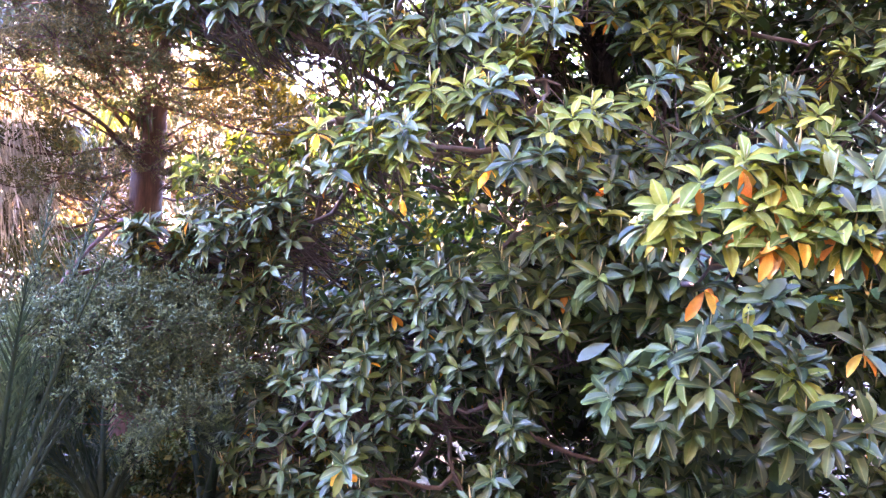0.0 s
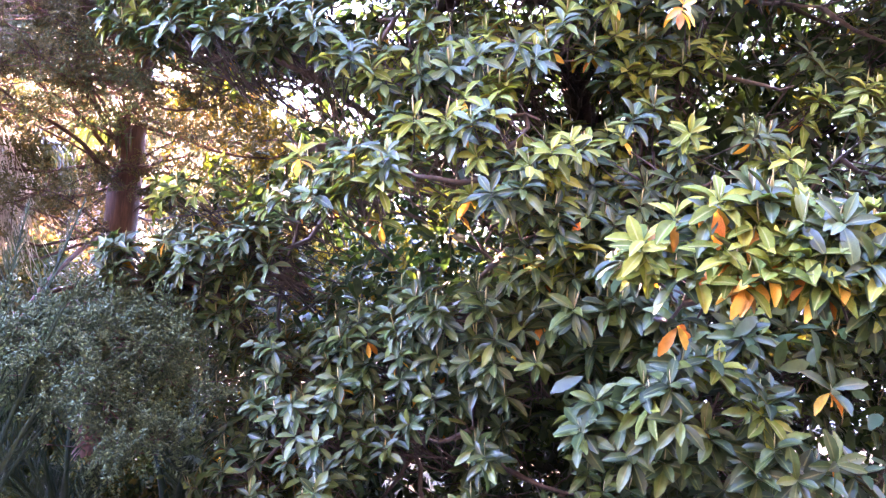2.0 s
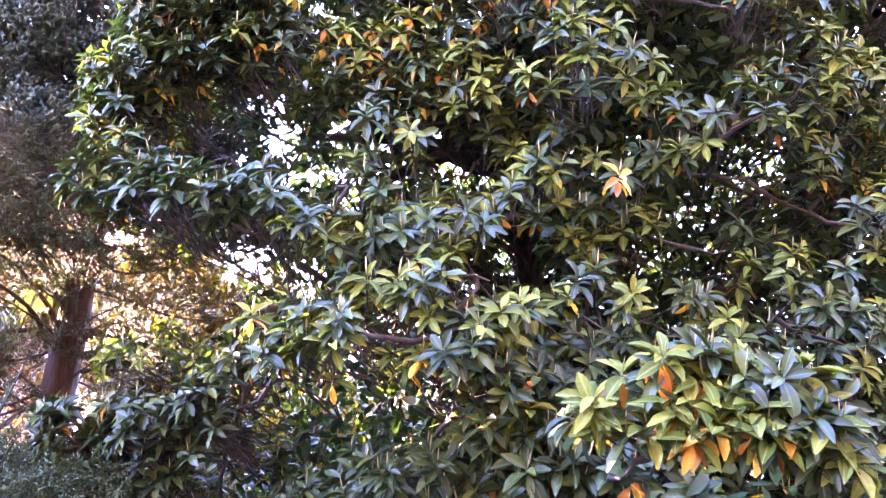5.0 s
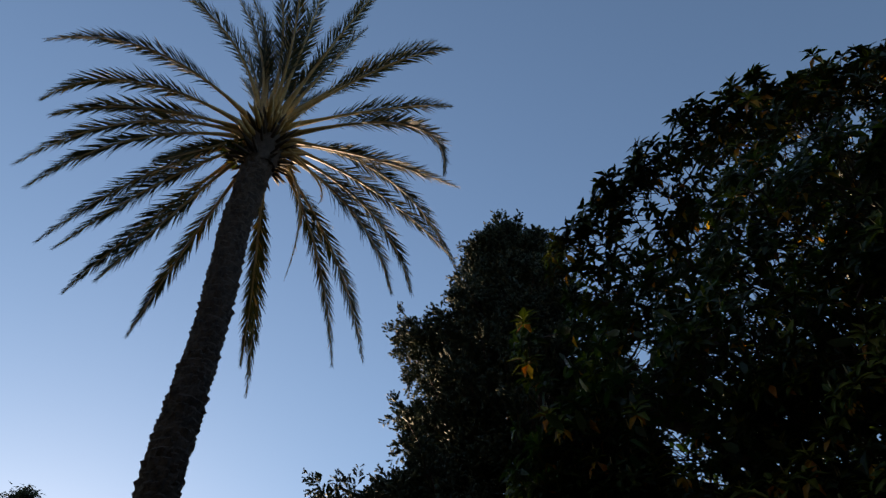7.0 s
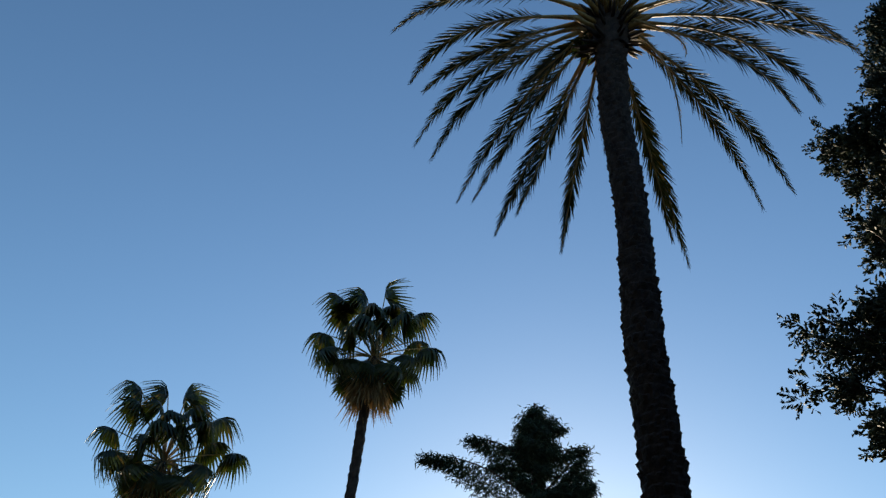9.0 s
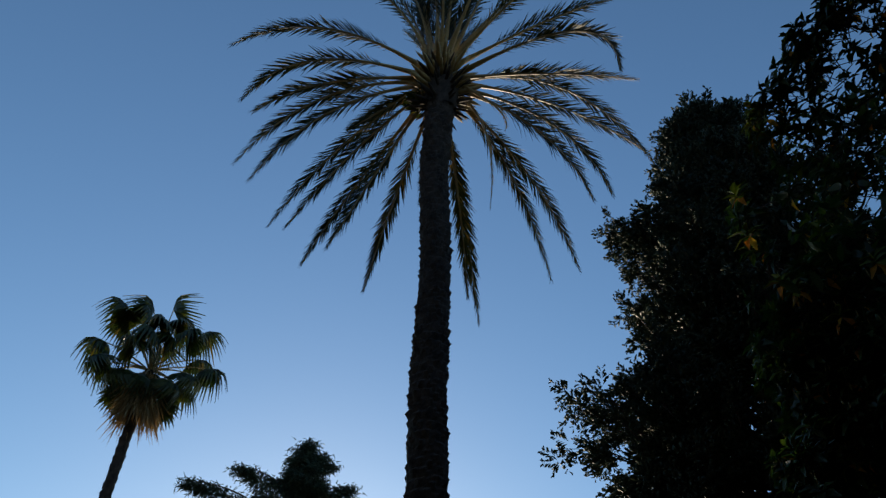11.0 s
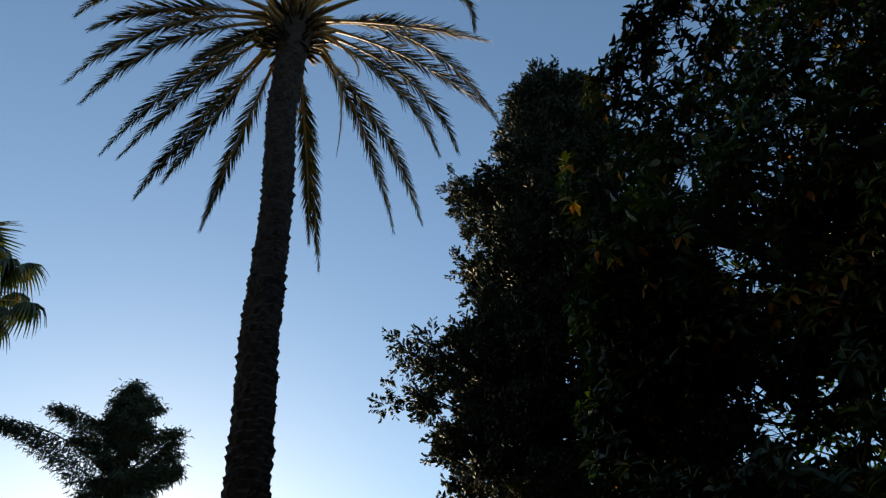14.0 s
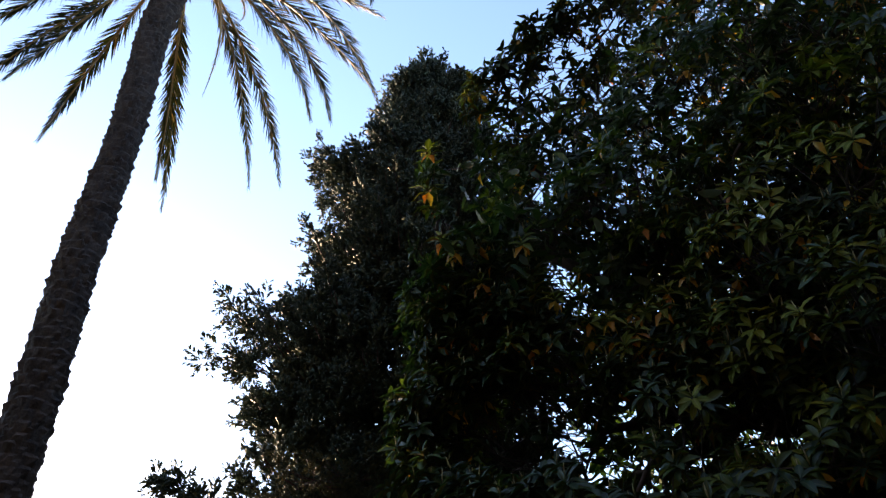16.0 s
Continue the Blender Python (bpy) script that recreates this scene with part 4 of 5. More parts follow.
    # Boughs beside the bare part of the trunk: bearing, rise, distance of their ends, clumps.
    for t, r, away, clumps in ((28.5, 11.3, 7.0, 8), (27.5, 14.5, 7.0, 12), (25.5, 14.2, 7.2, 11), (24, 12.8, 7.6, 10), (26.6, 12.2, 7.2, 9), (21.2, 12.5, 7.5, 8), (19.5, 12.6, 7.7, 8),
                               (16.5, 8.8, 8.6, 5), (13.5, 7.6, 9.4, 5), (15.5, 4.8, 8.8, 4)):
        end = np.array(spot(t, r, away))
        root = CYP_FOOT + (0, 0, min(4.6, max(2.2, end[2] - 0.45)))
        arm = bend(root, end, 0.08, 9, rng, 0.035)
        link_part("limb", mesh_from("limb", *tube(arm, np.linspace(0.032 if t > 26 else 0.026, 0.007, 9), 6, 0.06, rng)), CYP_BARK, tree)
        for c in range(clumps):
            i = int(rng.integers(4, 9))
            q = arm[i] + rng.normal(size=3) * (0.22, 0.22, 0.10)
            wood.add(*tube(np.array([arm[i], (arm[i] + q) / 2 + (0, 0, 0.02), q]), (0.006, 0.005, 0.003), 3))
            for s in range(6):
                dr = (q - arm[i]) * 2 + rng.normal(size=3) * 0.6 + (0, 0, 0.15)
                # These clumps use the paler scales of the low bough.
                scatter(low, fine[s % 5], (q + rng.normal(size=3) * 0.06)[None], frames_of(dr[None], rng.normal(size=(1, 3)) + (0, 0, 1)), np.ones((1, 3)) * rng.uniform(0.13, 0.24))
    tagged(link_part("low_bough", low.mesh("low_bough"), CYP_PALE, tree, "paler grey-green hanging bough"), kind="stuff")
    place, size = np.array(place), np.array(size)
    turns = frames_of(np.array(along), np.array(normal))
    which = rng.integers(0, 5, len(place))
    heap = Heap()
    for k in range(5):
        p = (which == k) & (place[:, 2] > 4.0)
        scatter(heap, shapes[k], place[p], turns[p], size[p][:, None] * np.ones((1, 3)))
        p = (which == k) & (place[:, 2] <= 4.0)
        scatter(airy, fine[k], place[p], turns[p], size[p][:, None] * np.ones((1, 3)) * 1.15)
    tagged(link_part("branchlet_growth", wood.mesh("branchlet_growth"), CYP_BARK, tree), kind="stuff")
    tagged(link_part("foliage", heap.mesh("foliage"), CYP_LEAF, tree), kind="stuff")
    tagged(link_part("foliage", airy.mesh("foliage"), CYP_AIRY, tree, "thin olive foliage, lightened in colour as if backlit"), kind="stuff")


build_cypress()


# ---- the date palm ----
PALM_HUB = np.array((-5.62, 4.92, 11.72))
# Fronds from the hub: the middle and the tip.
FRONDS_LEFT = [
    (-1.00, -1.62, 0.63, -2.34, -2.47, 0.62),
    (-1.05, -1.59, -0.14, -2.07, -2.15, -0.72),
    (-1.08, -1.30, -0.39, -1.97, -1.95, -0.92),
    (-1.25, -1.22, -0.52, -2.59, -1.74, -1.41),
    (-1.23, -1.08, -0.75, -2.41, -1.52, -1.74),
    (-1.63, -0.47, -0.64, -3.31, -0.56, -1.45),
    (-1.23, -0.49, -1.08, -2.43, -0.74, -2.16),
    (-1.91, 0.03, -1.09, -3.30, 0.18, -1.83),
    (-1.22, -0.16, -1.52, -1.89, -0.31, -2.62),
    (-1.49, 0.53, -1.31, -2.58, 0.97, -2.29),
    (-0.60, -0.51, -0.65, -0.97, -0.88, -1.19),
]
FRONDS_TOP = [
    (-0.43, -1.17, 1.73, -1.59, -2.23, 2.86),
    (-0.04, -0.68, 1.67, -0.48, -1.28, 3.03),
    (0.05, -0.60, 1.69, -0.26, -1.11, 3.08),
    (0.49, -0.81, 1.71, 0.59, -1.85, 3.31),
    (0.75, -0.80, 1.47, 1.33, -1.81, 2.99),
    (0.76, -0.51, 1.92, 1.02, -0.72, 3.50),
    (1.31, -0.35, 1.62, 2.20, -0.44, 2.94),
    (0.92, 0.07, 1.75, 1.25, 0.37, 3.18),
    (1.81, 0.26, 1.21, 2.72, 0.76, 1.92),
    (1.49, 0.47, 1.82, 2.25, 1.13, 3.24),
    (1.57, 0.80, 0.91, 2.37, 1.52, 1.50),
]
FRONDS_RIGHT = [
    (2.15, 0.40, -0.46, 2.69, 0.71, -1.50),
    (1.54, 0.53, -0.75, 2.73, 0.96, -1.55),
    (1.40, 1.19, -0.29, 1.95, 2.68, -1.14),
    (1.21, 1.31, -0.45, 1.96, 2.59, -1.07),
    (1.19, 1.16, -1.00, 1.57, 2.01, -2.13),
    (1.06, 1.00, -1.19, 1.45, 1.65, -2.41),
    (0.21, 1.85, -0.86, -0.04, 3.45, -1.74),
    (0.02, 1.54, -0.77, -0.47, 3.23, -1.85),
    (0.52, 0.46, -1.26, 0.45, 0.63, -2.71),
    (-0.86, 1.48, -1.23, -1.68, 2.77, -2.40),
    (-0.60, 1.10, -1.48, -1.13, 1.90, -2.64),
    (-0.75, 0.61, -0.52, -1.37, 0.99, -1.06),
    (0.81, 0.37, -1.04, 1.11, 0.19, -1.99),
]


def narrow(t):
    return (1 - t) ** 0.6 * min(1, 0.35 + 6 * t)


LEAFLET = blade(4, 0.036, 0.5, 0.12, narrow)


def frond_meshes(p0, mid, tip, rng, leaflets=64, leaf_long=0.42):
    """The stalk and the leaflets of one feather frond."""
    tip = p0 + (tip - p0) * 0.99
    p1 = 2 * mid - 0.5 * (p0 + tip)
    n = 14
    c = curve3(p0, p1, tip, n)
    stalk = tube(c, np.interp(np.linspace(0, 1, n), (0, 0.2, 1), (0.06, 0.024, 0.004)), 5)
    u = np.linspace(0.19, 1, leaflets)
    at = np.stack([np.interp(u, np.linspace(0, 1, n), c[:, k]) for k in range(3)], axis=1)
    d = np.gradient(at, axis=0)
    d /= np.linalg.norm(d, axis=1)[:, None]
    side = np.cross(d, (0, 0, 1.0))
    side /= np.linalg.norm(side, axis=1)[:, None] + 1e-6
    up = np.cross(side, d)
    heap = Heap()
    for s in (-1, 1):
        open_ = np.interp(u, (0.16, 0.6, 1), (0.62, 0.45, 0.22))[:, None]
        dr = d * (1.25 - open_ * 0.55) + s * side * open_ + up * (0.32 + 0.2 * rng.normal(size=(leaflets, 1))) + np.array((0, 0, -0.12)) + rng.normal(size=(leaflets, 3)) * 0.08
        long = leaf_long * np.interp(u, (0.16, 0.32, 0.7, 1), (0.3, 1, 0.9, 0.3)) * rng.uniform(0.85, 1.1, leaflets)
        scatter(heap, LEAFLET, at, frames_of(dr, up + 0.2 * rng.normal(size=(leaflets, 3))), np.stack([long, long * 0.95, long], axis=1))
    return stalk, heap


def knobby_trunk(points, radius, rows, round_, rng, name):
    """A palm trunk wound with the stubs of old leaf bases."""
    p = np.asarray(points, dtype=float)
    s = np.concatenate([[0], np.cumsum(np.linalg.norm(np.diff(p, axis=0), axis=1))])
    t = np.linspace(0, s[-1], rows * 3 + 1)
    c = np.stack([np.interp(t, s, p[:, k]) for k in range(3)], axis=1)
    r = np.interp(t, s, radius)
    sides = round_ * 4
    a = np.arange(sides) / sides * 2 * math.pi
    # The stubs wind up the trunk in spirals and differ in size.
    turn = a[None] / (2 * math.pi)
    level = np.arange(len(t))[:, None] / 3 + turn * 2 + 0.22 * np.sin(a[None] * 3 + np.arange(len(t))[:, None] * 0.21)
    row, part_up = np.floor(level), level - np.floor(level)
    across = turn * round_ + row * 0.5
    big = 0.55 + 0.9 * np.modf(np.abs(np.sin(row * 12.9898 + np.floor(across) * 78.233) * 43758.5))[0]
    bump = part_up ** 0.8 * (0.3 + 0.7 * np.abs(np.sin(across * math.pi))) * big
    rr = r[:, None] * (0.885 + 0.22 * bump + 0.018 * rng.normal(size=bump.shape))
    v = np.stack([c[:, None, 0] + rr * np.cos(a), c[:, None, 1] + rr * np.sin(a), np.repeat(c[:, 2:3], sides, axis=1)], axis=2)
    i = np.arange(len(t) - 1)[:, None] * sides
    j, k2 = np.arange(sides)[None], (np.arange(sides)[None] + 1) % sides
    f = np.stack([i + j, i + k2, i + sides + k2, i + sides + j], axis=-1).reshape(-1, 4)
    return mesh_from(name, v.reshape(-1, 3), f, False)


def build_date_palm():
    rng = np.random.default_rng(3)
    base = np.array((-5.55, 5.04, LOW))
    tree = thing("date_palm", base, "tall date palm with arching feathered fronds and stubbed trunk", "palm tree")
    line = [base + (0, 0, -0.1), (-5.56, 5.03, 2.5), (-5.58, 5.0, 4.3), (-5.62, 4.97, 6.15), (-5.6, 4.98, 8.0), (-5.66, 4.92, 9.7), (-5.6, 4.94, 11.3)]
    link_part("trunk", knobby_trunk(line, np.array((0.25, 0.225, 0.225, 0.215, 0.195, 0.2, 0.22)), 108, 11, rng, "trunk"), PALM_BARK, tree, "brown trunk ringed with old leaf stubs")
    # The crown's foot: dark fibre, with cut stubs and bare stalk bases round it.
    heart, stubs = Heap(), Heap()
    heart.add(*tube(np.array([PALM_HUB + (0.06, 0.03, -0.8), PALM_HUB + (0.04, 0.02, -0.4), PALM_HUB + (0, 0, 0.05), PALM_HUB + (0, 0, 0.4)]), (0.2, 0.27, 0.24, 0.08), 12, 0.06, rng))
    for heap, n, low, high, size in ((heart, 90, -0.75, 0.2, 0.36), (stubs, 64, -0.5, 0.15, 0.5)):
        a, z = np.arange(n) * 2.4 + rng.normal(size=n) * 0.1, rng.uniform(low, high, n)
        at = np.stack([np.cos(a) * 0.19, np.sin(a) * 0.19, z], axis=1) + PALM_HUB + (0.02, 0.02, 0)
        dr = np.stack([np.cos(a), np.sin(a), 0.45 + z * 0.9], axis=1)
        long = rng.uniform(0.6, 1.1, n) * size
        scatter(heap, spike(5, 0.25), at, frames_of(dr, unit(rng, n)), np.stack([long, long * 0.2, long * 0.15], axis=1))
    link_part("crown_shaft", heart.mesh("crown_shaft"), PALM_BARK, tree, "shaft of dark fibre and leaf stubs")
    tagged(link_part("stub_growth", stubs.mesh("stub_growth"), PALM_STALK, tree, "tan cut stalk bases"), kind="stuff")
    sprig = Heap()
    n = 150
    at = PALM_HUB + (-0.22, -0.24, -0.62) + rng.normal(size=(n, 3)) * (0.07, 0.07, 0.06)
    scatter(sprig, blade(3, 0.2, 0.3, 0.2, narrow), at, frames_of(unit(rng, n) + (-0.5, -0.5, 0.2), unit(rng, n) + (0, 0, 1)), rng.uniform(0.1, 0.18, n)[:, None] * np.ones((1, 3)))
    tagged(link_part("sprig_growth", sprig.mesh("sprig_growth"), HEDGE_LEAF, tree, "small green plant rooted among the stubs"), kind="stuff")
    extra = []
    for k in range(8):
        f = k * 2.4
        d = np.array((math.cos(f) * 0.8, math.sin(f) * 0.8, 0))
        extra.append((*(d * 0.5 + (0, 0, 1.1)), *(d * 1.1 + (0, 0, 2.0 + 0.1 * (k % 3)))))
    for k, row in enumerate(FRONDS_LEFT + FRONDS_TOP + FRONDS_RIGHT + extra):
        mid, tip = np.array(row[:3]), np.array(row[3:])
        out = tip * (1, 1, 0)
        p0 = PALM_HUB + out / np.linalg.norm(out) * 0.18 + (0, 0, 0.1 + 0.12 * tip[2])
        dry = k - len(FRONDS_LEFT) - len(FRONDS_TOP) in (8, 12)
        stalk, heap = frond_meshes(p0, PALM_HUB + mid, PALM_HUB + tip, rng, 40 if dry else 125, 0.16 if dry else 0.37)
        fr = link_part("frond", mesh_from("frond", *stalk), PALM_STALK, tree, "dry brown hanging frond" if dry else "")
        tagged(link_part("feather_foliage", heap.mesh("feather_foliage"), PALM_DRY if dry else PALM_LEAF, fr), kind="stuff").matrix_parent_inverse = Matrix()


build_date_palm()


# ---- the fan palms ----
def fan_mesh(rng, segments=26, long=0.62, droop=0.5):
    """A pleated fan blade with split, hanging tips; its stalk comes in along x."""
    heap = Heap()
    for k in range(segments):
        f = radians(-125 + 250 * k / (segments - 1))
        d = np.array((math.cos(f), math.sin(f), 0))
        s = np.array((-d[1], d[0], 0))
        ln = long * (1 - 0.25 * abs(f) / 2.2) * rng.uniform(0.9, 1.08)
        u = np.array((0.02, 0.35, 0.6, 0.8, 1.0))
        w = np.array((0.01, 0.050, 0.038, 0.018, 0.003)) * ln / 0.6
        z = 0.12 * u - droop * np.maximum(0, u - 0.45) ** 1.5 * rng.uniform(0.8, 1.3) - 0.25 * droop * abs(f) * u
        c = d[None] * (u * ln * (1 - 0.25 * np.maximum(0, u - 0.5)))[:, None] + np.array((0, 0, 1)) * (z * ln * 2)[:, None]
        ridge = c + np.array((0, 0, 0.018))
        v = np.concatenate([c + s * w[:, None], ridge, c - s * w[:, None]])
        i = np.arange(4)
        heap.add(v, np.concatenate([np.stack([i, i + 1, i + 6, i + 5], axis=1), np.stack([i + 5, i + 6, i + 11, i + 10], axis=1)]))
    return heap


# Fan blades round the crown: to the right, away and up from its middle.
FANS = [(-1.0, 0.1, 1.6), (0.1, 0.0, 1.75), (0.35, 0.3, 1.6), (1.0, -0.1, 1.25), (1.5, 0.1, 0.45), (-0.9, -0.3, 1.0), (-1.3, 0.2, 0.5), (-1.15, -0.2, -0.15), (-0.75, -0.4, -0.5),
        (0.95, -0.3, -0.1), (0.6, -0.5, -0.55), (0.6, -0.9, 0.65), (-0.3, -1.1, 0.3), (0.1, 0.8, 1.1), (0.2, 1.0, 0.4), (-0.7, 1.0, 0.3), (0.9, 0.9, 0.1), (-0.5, 0.9, -0.4), (0.5, 0.8, -0.5), (-0.1, -0.6, -0.6),
        (-1.0, 0.5, 0.1), (1.0, 0.4, 0.75), (-0.35, -0.1, 1.55), (-0.5, -0.6, 1.1), (0.3, -0.7, 0.95), (-0.15, -0.9, 0.65), (0.1, -0.6, 0.4), (-0.5, -0.7, 0.1)]


def build_fan_palm(name, hub, foot, label, seed, size=1.25, skirt=40, shaggy=False):
    rng = np.random.default_rng(seed)
    hub, foot = np.array(hub, dtype=float), np.array(foot, dtype=float)
    tree = thing(name, foot, label, "palm tree", "fan palms")
    pts = bend(foot + (0, 0, -0.1), hub, 0, 12, rng, 0.015)
    link_part("trunk", knobby_trunk(pts, np.linspace(0.16, 0.115, 12), 60, 7, rng, "trunk"), PALM_BARK, tree, "slender grey-brown trunk")
    spin = math.atan2(-hub[0], hub[1]) + rng.uniform(-0.3, 0.3) * (seed % 2 == 0)
    for k, o in enumerate(FANS[::4] if shaggy else FANS):
        o = np.array(o) * size * rng.uniform(0.92, 1.08)
        o = np.array((o[0] * math.cos(spin) - o[1] * math.sin(spin), o[0] * math.sin(spin) + o[1] * math.cos(spin), o[2]))
        d = o / np.linalg.norm(o)
        c = hub + o * 0.86 + (0, 0, 0.12)
        st = link_part("stalk", mesh_from("stalk", *tube(bend(hub, c, 0.08, 6), np.linspace(0.025, 0.012, 6), 5)), PALM_STALK, tree)
        h = fan_mesh(rng, 26, rng.uniform(0.58, 0.7) * size, 0.95)
        flat = d * (1, 1, 0.5) + np.array((0, 0, -0.25 if o[2] > 0 else -0.8))
        turn = frames_of(flat[None], np.array([[d[0] * 0.6, d[1] * 0.6, 0.9]]) + 0.22 * rng.normal(size=(1, 3)))[0]
        h.v = [v @ turn.T + c for v in h.v]
        link_part("fan_blade", h.mesh("fan_blade", False), FAN_LEAF, st).matrix_parent_inverse = Matrix()
    dead = Heap()
    n = skirt * (6 if shaggy else 14)
    a = rng.uniform(0, 2 * math.pi, n)
    at = hub + np.stack([np.cos(a) * 0.18, np.sin(a) * 0.18, rng.uniform(-0.75, -0.1, n)], axis=1) * size
    dr = np.stack([np.cos(a) * 0.35, np.sin(a) * 0.35, -1 + 0 * a], axis=1) + rng.normal(size=(n, 3)) * 0.16
    if shaggy:
        at += np.stack([np.cos(a), np.sin(a), 0 * a], axis=1) * rng.uniform(0, 0.4, n)[:, None] + np.array((0, 0, 1)) * rng.uniform(0, 0.5, n)[:, None]
    long = rng.uniform(0.4, 0.85, n) * size * (1.35 if shaggy else 1.25)
    scatter(dead, LEAFLET, at, frames_of(dr, unit(rng, n)), np.stack([long, long * (0.26 if shaggy else 0.8), long], axis=1))
    link_part("dead_skirt", dead.mesh("dead_skirt"), PALM_GREY if shaggy else PALM_DRY, tree, "hanging skirt of dry grey leaf threads" if shaggy else "hanging skirt of dry brown leaves")


build_fan_palm("fan_palm", (-16.35, 6.2, 11.55), (-19.2, 6.95, LOW), "tall slender fan palm leaning slightly, with shaggy crown", 21, 1.08)
build_fan_palm("fan_palm", (-18.83, 2.4, 8.65), (-19.7, 2.1, LOW), "lower fan palm with open ragged crown", 22, 1.08)
build_fan_palm("fan_palm", spot(30.2, 7.9, 8.6), (-4.4, 7.4, LOW), "short fan palm with long dry grey skirt", 23, 0.9, 150, True)


# ---- the far cedar ----
def build_cedar():
    rng = np.random.default_rng(8)
    top = np.array((-21.87, 14.83, 15.3))
    base = np.array((-22.3, 15.2, LOW))
    tree = thing("cedar_tree", base, "distant dark cedar with drooping boughs and nodding top", "tree")
    link_part("trunk", mesh_from("trunk", *tube(bend(base, top, 0, 14, rng, 0.05), np.linspace(0.45, 0.03, 14), 8)), CYP_BARK, tree)
    right = np.array((0.56, 0.83, 0))
    away = np.array((-0.83, 0.56, 0))
    ends = [(-1.5, 0.2, 1.1, 13.0), (0.6, 0.1, 0.5, 14.7), (0.95, 0, 1.3, 14.35), (-2.3, 0, 2.4, 13.9), (-3.9, 0, 4.0, 13.2), (1.75, 0, 1.2, 13.65), (1.8, 0.1, 2.2, 12.2), (-0.5, 0, 0.5, 14.4), (-1.0, 0.3, 1.0, 13.7), (0.7, -0.5, 1.0, 13.3)]
    limbs = [(right * x + away * y, z, 0.35 if x in (-3.9, -2.3, 1.75) else 0.1) for x, y, _, z in ends] + [(right * (1.67 + 0.1 * k), 13.25 - 0.4 * k, 0.9) for k in range(3)]
    for k in range(46):
        z = 13.0 - k * 0.22
        a = k * 2.4
        limbs.append((np.array((math.cos(a), math.sin(a), 0)) * (0.5 + 0.36 * (13.0 - z)) * rng.uniform(0.7, 1.1), z - 0.3, 0.1))
    for k in range(16):
        z = 15.15 - k * 0.11
        a = k * 2.4 + 1
        limbs.append((np.array((math.cos(a), math.sin(a), 0)) * (0.1 + 0.045 * k), z, 0.5))
    sp = scale_shoot(True)
    for off, z, rise in limbs:
        reach = np.linalg.norm(off)
        root = base + (top - base) * ((z - 0.2 - rise * reach - LOW) / (top[2] - LOW))
        end = base + (top - base) * ((z - LOW) / (top[2] - LOW)) + off
        end[2] = z
        pts = bend(root, end, 0.13 * reach, 9)
        bough = link_part("bough", mesh_from("bough", *tube(pts, np.linspace(0.05, 0.01, 9), 5)), CYP_BARK, tree)
        n = int(150 + 680 * reach)
        u = rng.uniform(0.05, 1, n) ** 0.85
        at = np.stack([np.interp(u, np.linspace(0, 1, 9), pts[:, c]) for c in range(3)], axis=1)
        at += rng.normal(size=(n, 3)) * (0.14, 0.14, 0.06) + np.array((0, 0, -1)) * (rng.uniform(0, 1.2, n) * np.interp(u, (0, 0.35, 1), (0.6, 1.0, 0.16)) * min(1.0, 0.1 + 0.34 * reach))[:, None]
        dr = off / reach * 0.5 + rng.normal(size=(n, 3)) * 0.6 + np.array((0, 0, -0.6))
        long = rng.uniform(0.14, 0.3, n) * (1 if z < 12.8 else 0.85)
        heap = Heap()
        scatter(heap, sp, at, frames_of(dr, unit(rng, n)), np.stack([long, long * 0.22, long * 0.22], axis=1))
        tagged(link_part("needle_foliage", heap.mesh("needle_foliage"), CEDAR_LEAF, bough), kind="stuff").matrix_parent_inverse = Matrix()


build_cedar()


# ---- shrubs, low palms and the house behind ----
SMALL_LEAF = np.array([(0, 0, 0), (0.5, 0.27, 0.06), (1, 0, -0.1), (0.5, -0.27, 0.06)]), np.array([(0, 2, 1), (0, 3, 2)])


def build_shrub(name, base, crown, half, leaves, material, label, category, seed, leaf=0.09):
    """A shrub or small tree: stem, limbs and a loose crown of clumps."""
    rng = np.random.default_rng(seed)
    base, crown, half = np.array(base, dtype=float) + (0, 0, LOW), np.array(crown, dtype=float) + (0, 0, LOW if crown[2] < 1.2 else 0), np.array(half, dtype=float)
    tree = thing(name, base, label, category)
    stem = Heap()
    stem.add(*tube(bend(base + (0, 0, -0.1), crown, 0, 6, rng, 0.05), np.linspace(0.1, 0.04, 6), 7))
    clumps = []
    for k in range(46):
        q = crown + unit(rng, 1)[0] * half * rng.uniform(0.35, 1.0)
        if q[2] < LOW + 0.15:
            continue
        clumps.append(q)
        stem.add(*tube(bend(crown - (0, 0, half[2] * 0.6), q, 0.05, 5, rng, 0.06), np.linspace(0.025, 0.006, 5), 4))
    link_part("stem", stem.mesh("stem"), MAG_BARK, tree)
    at = np.array(clumps)[rng.integers(0, len(clumps), leaves)] + rng.normal(size=(leaves, 3)) * half * 0.13
    heap = Heap()
    scatter(heap, SMALL_LEAF, at, frames_of(unit(rng, leaves) + (0, 0, -0.2), unit(rng, leaves) + (0, 0, 0.7)), rng.uniform(0.7, 1.3, leaves)[:, None] * leaf * np.ones((1, 3)))
    tagged(link_part("foliage", heap.mesh("foliage"), material, tree), kind="stuff")


build_shrub("autumn_tree", (-2.75, 11.0, 0), (-2.7, 11.0, 3.1), (0.8, 0.6, 1.9), 17000, GOLD_LEAF, "sunlit small tree with yellow autumn leaves", "tree", 31, 0.12)
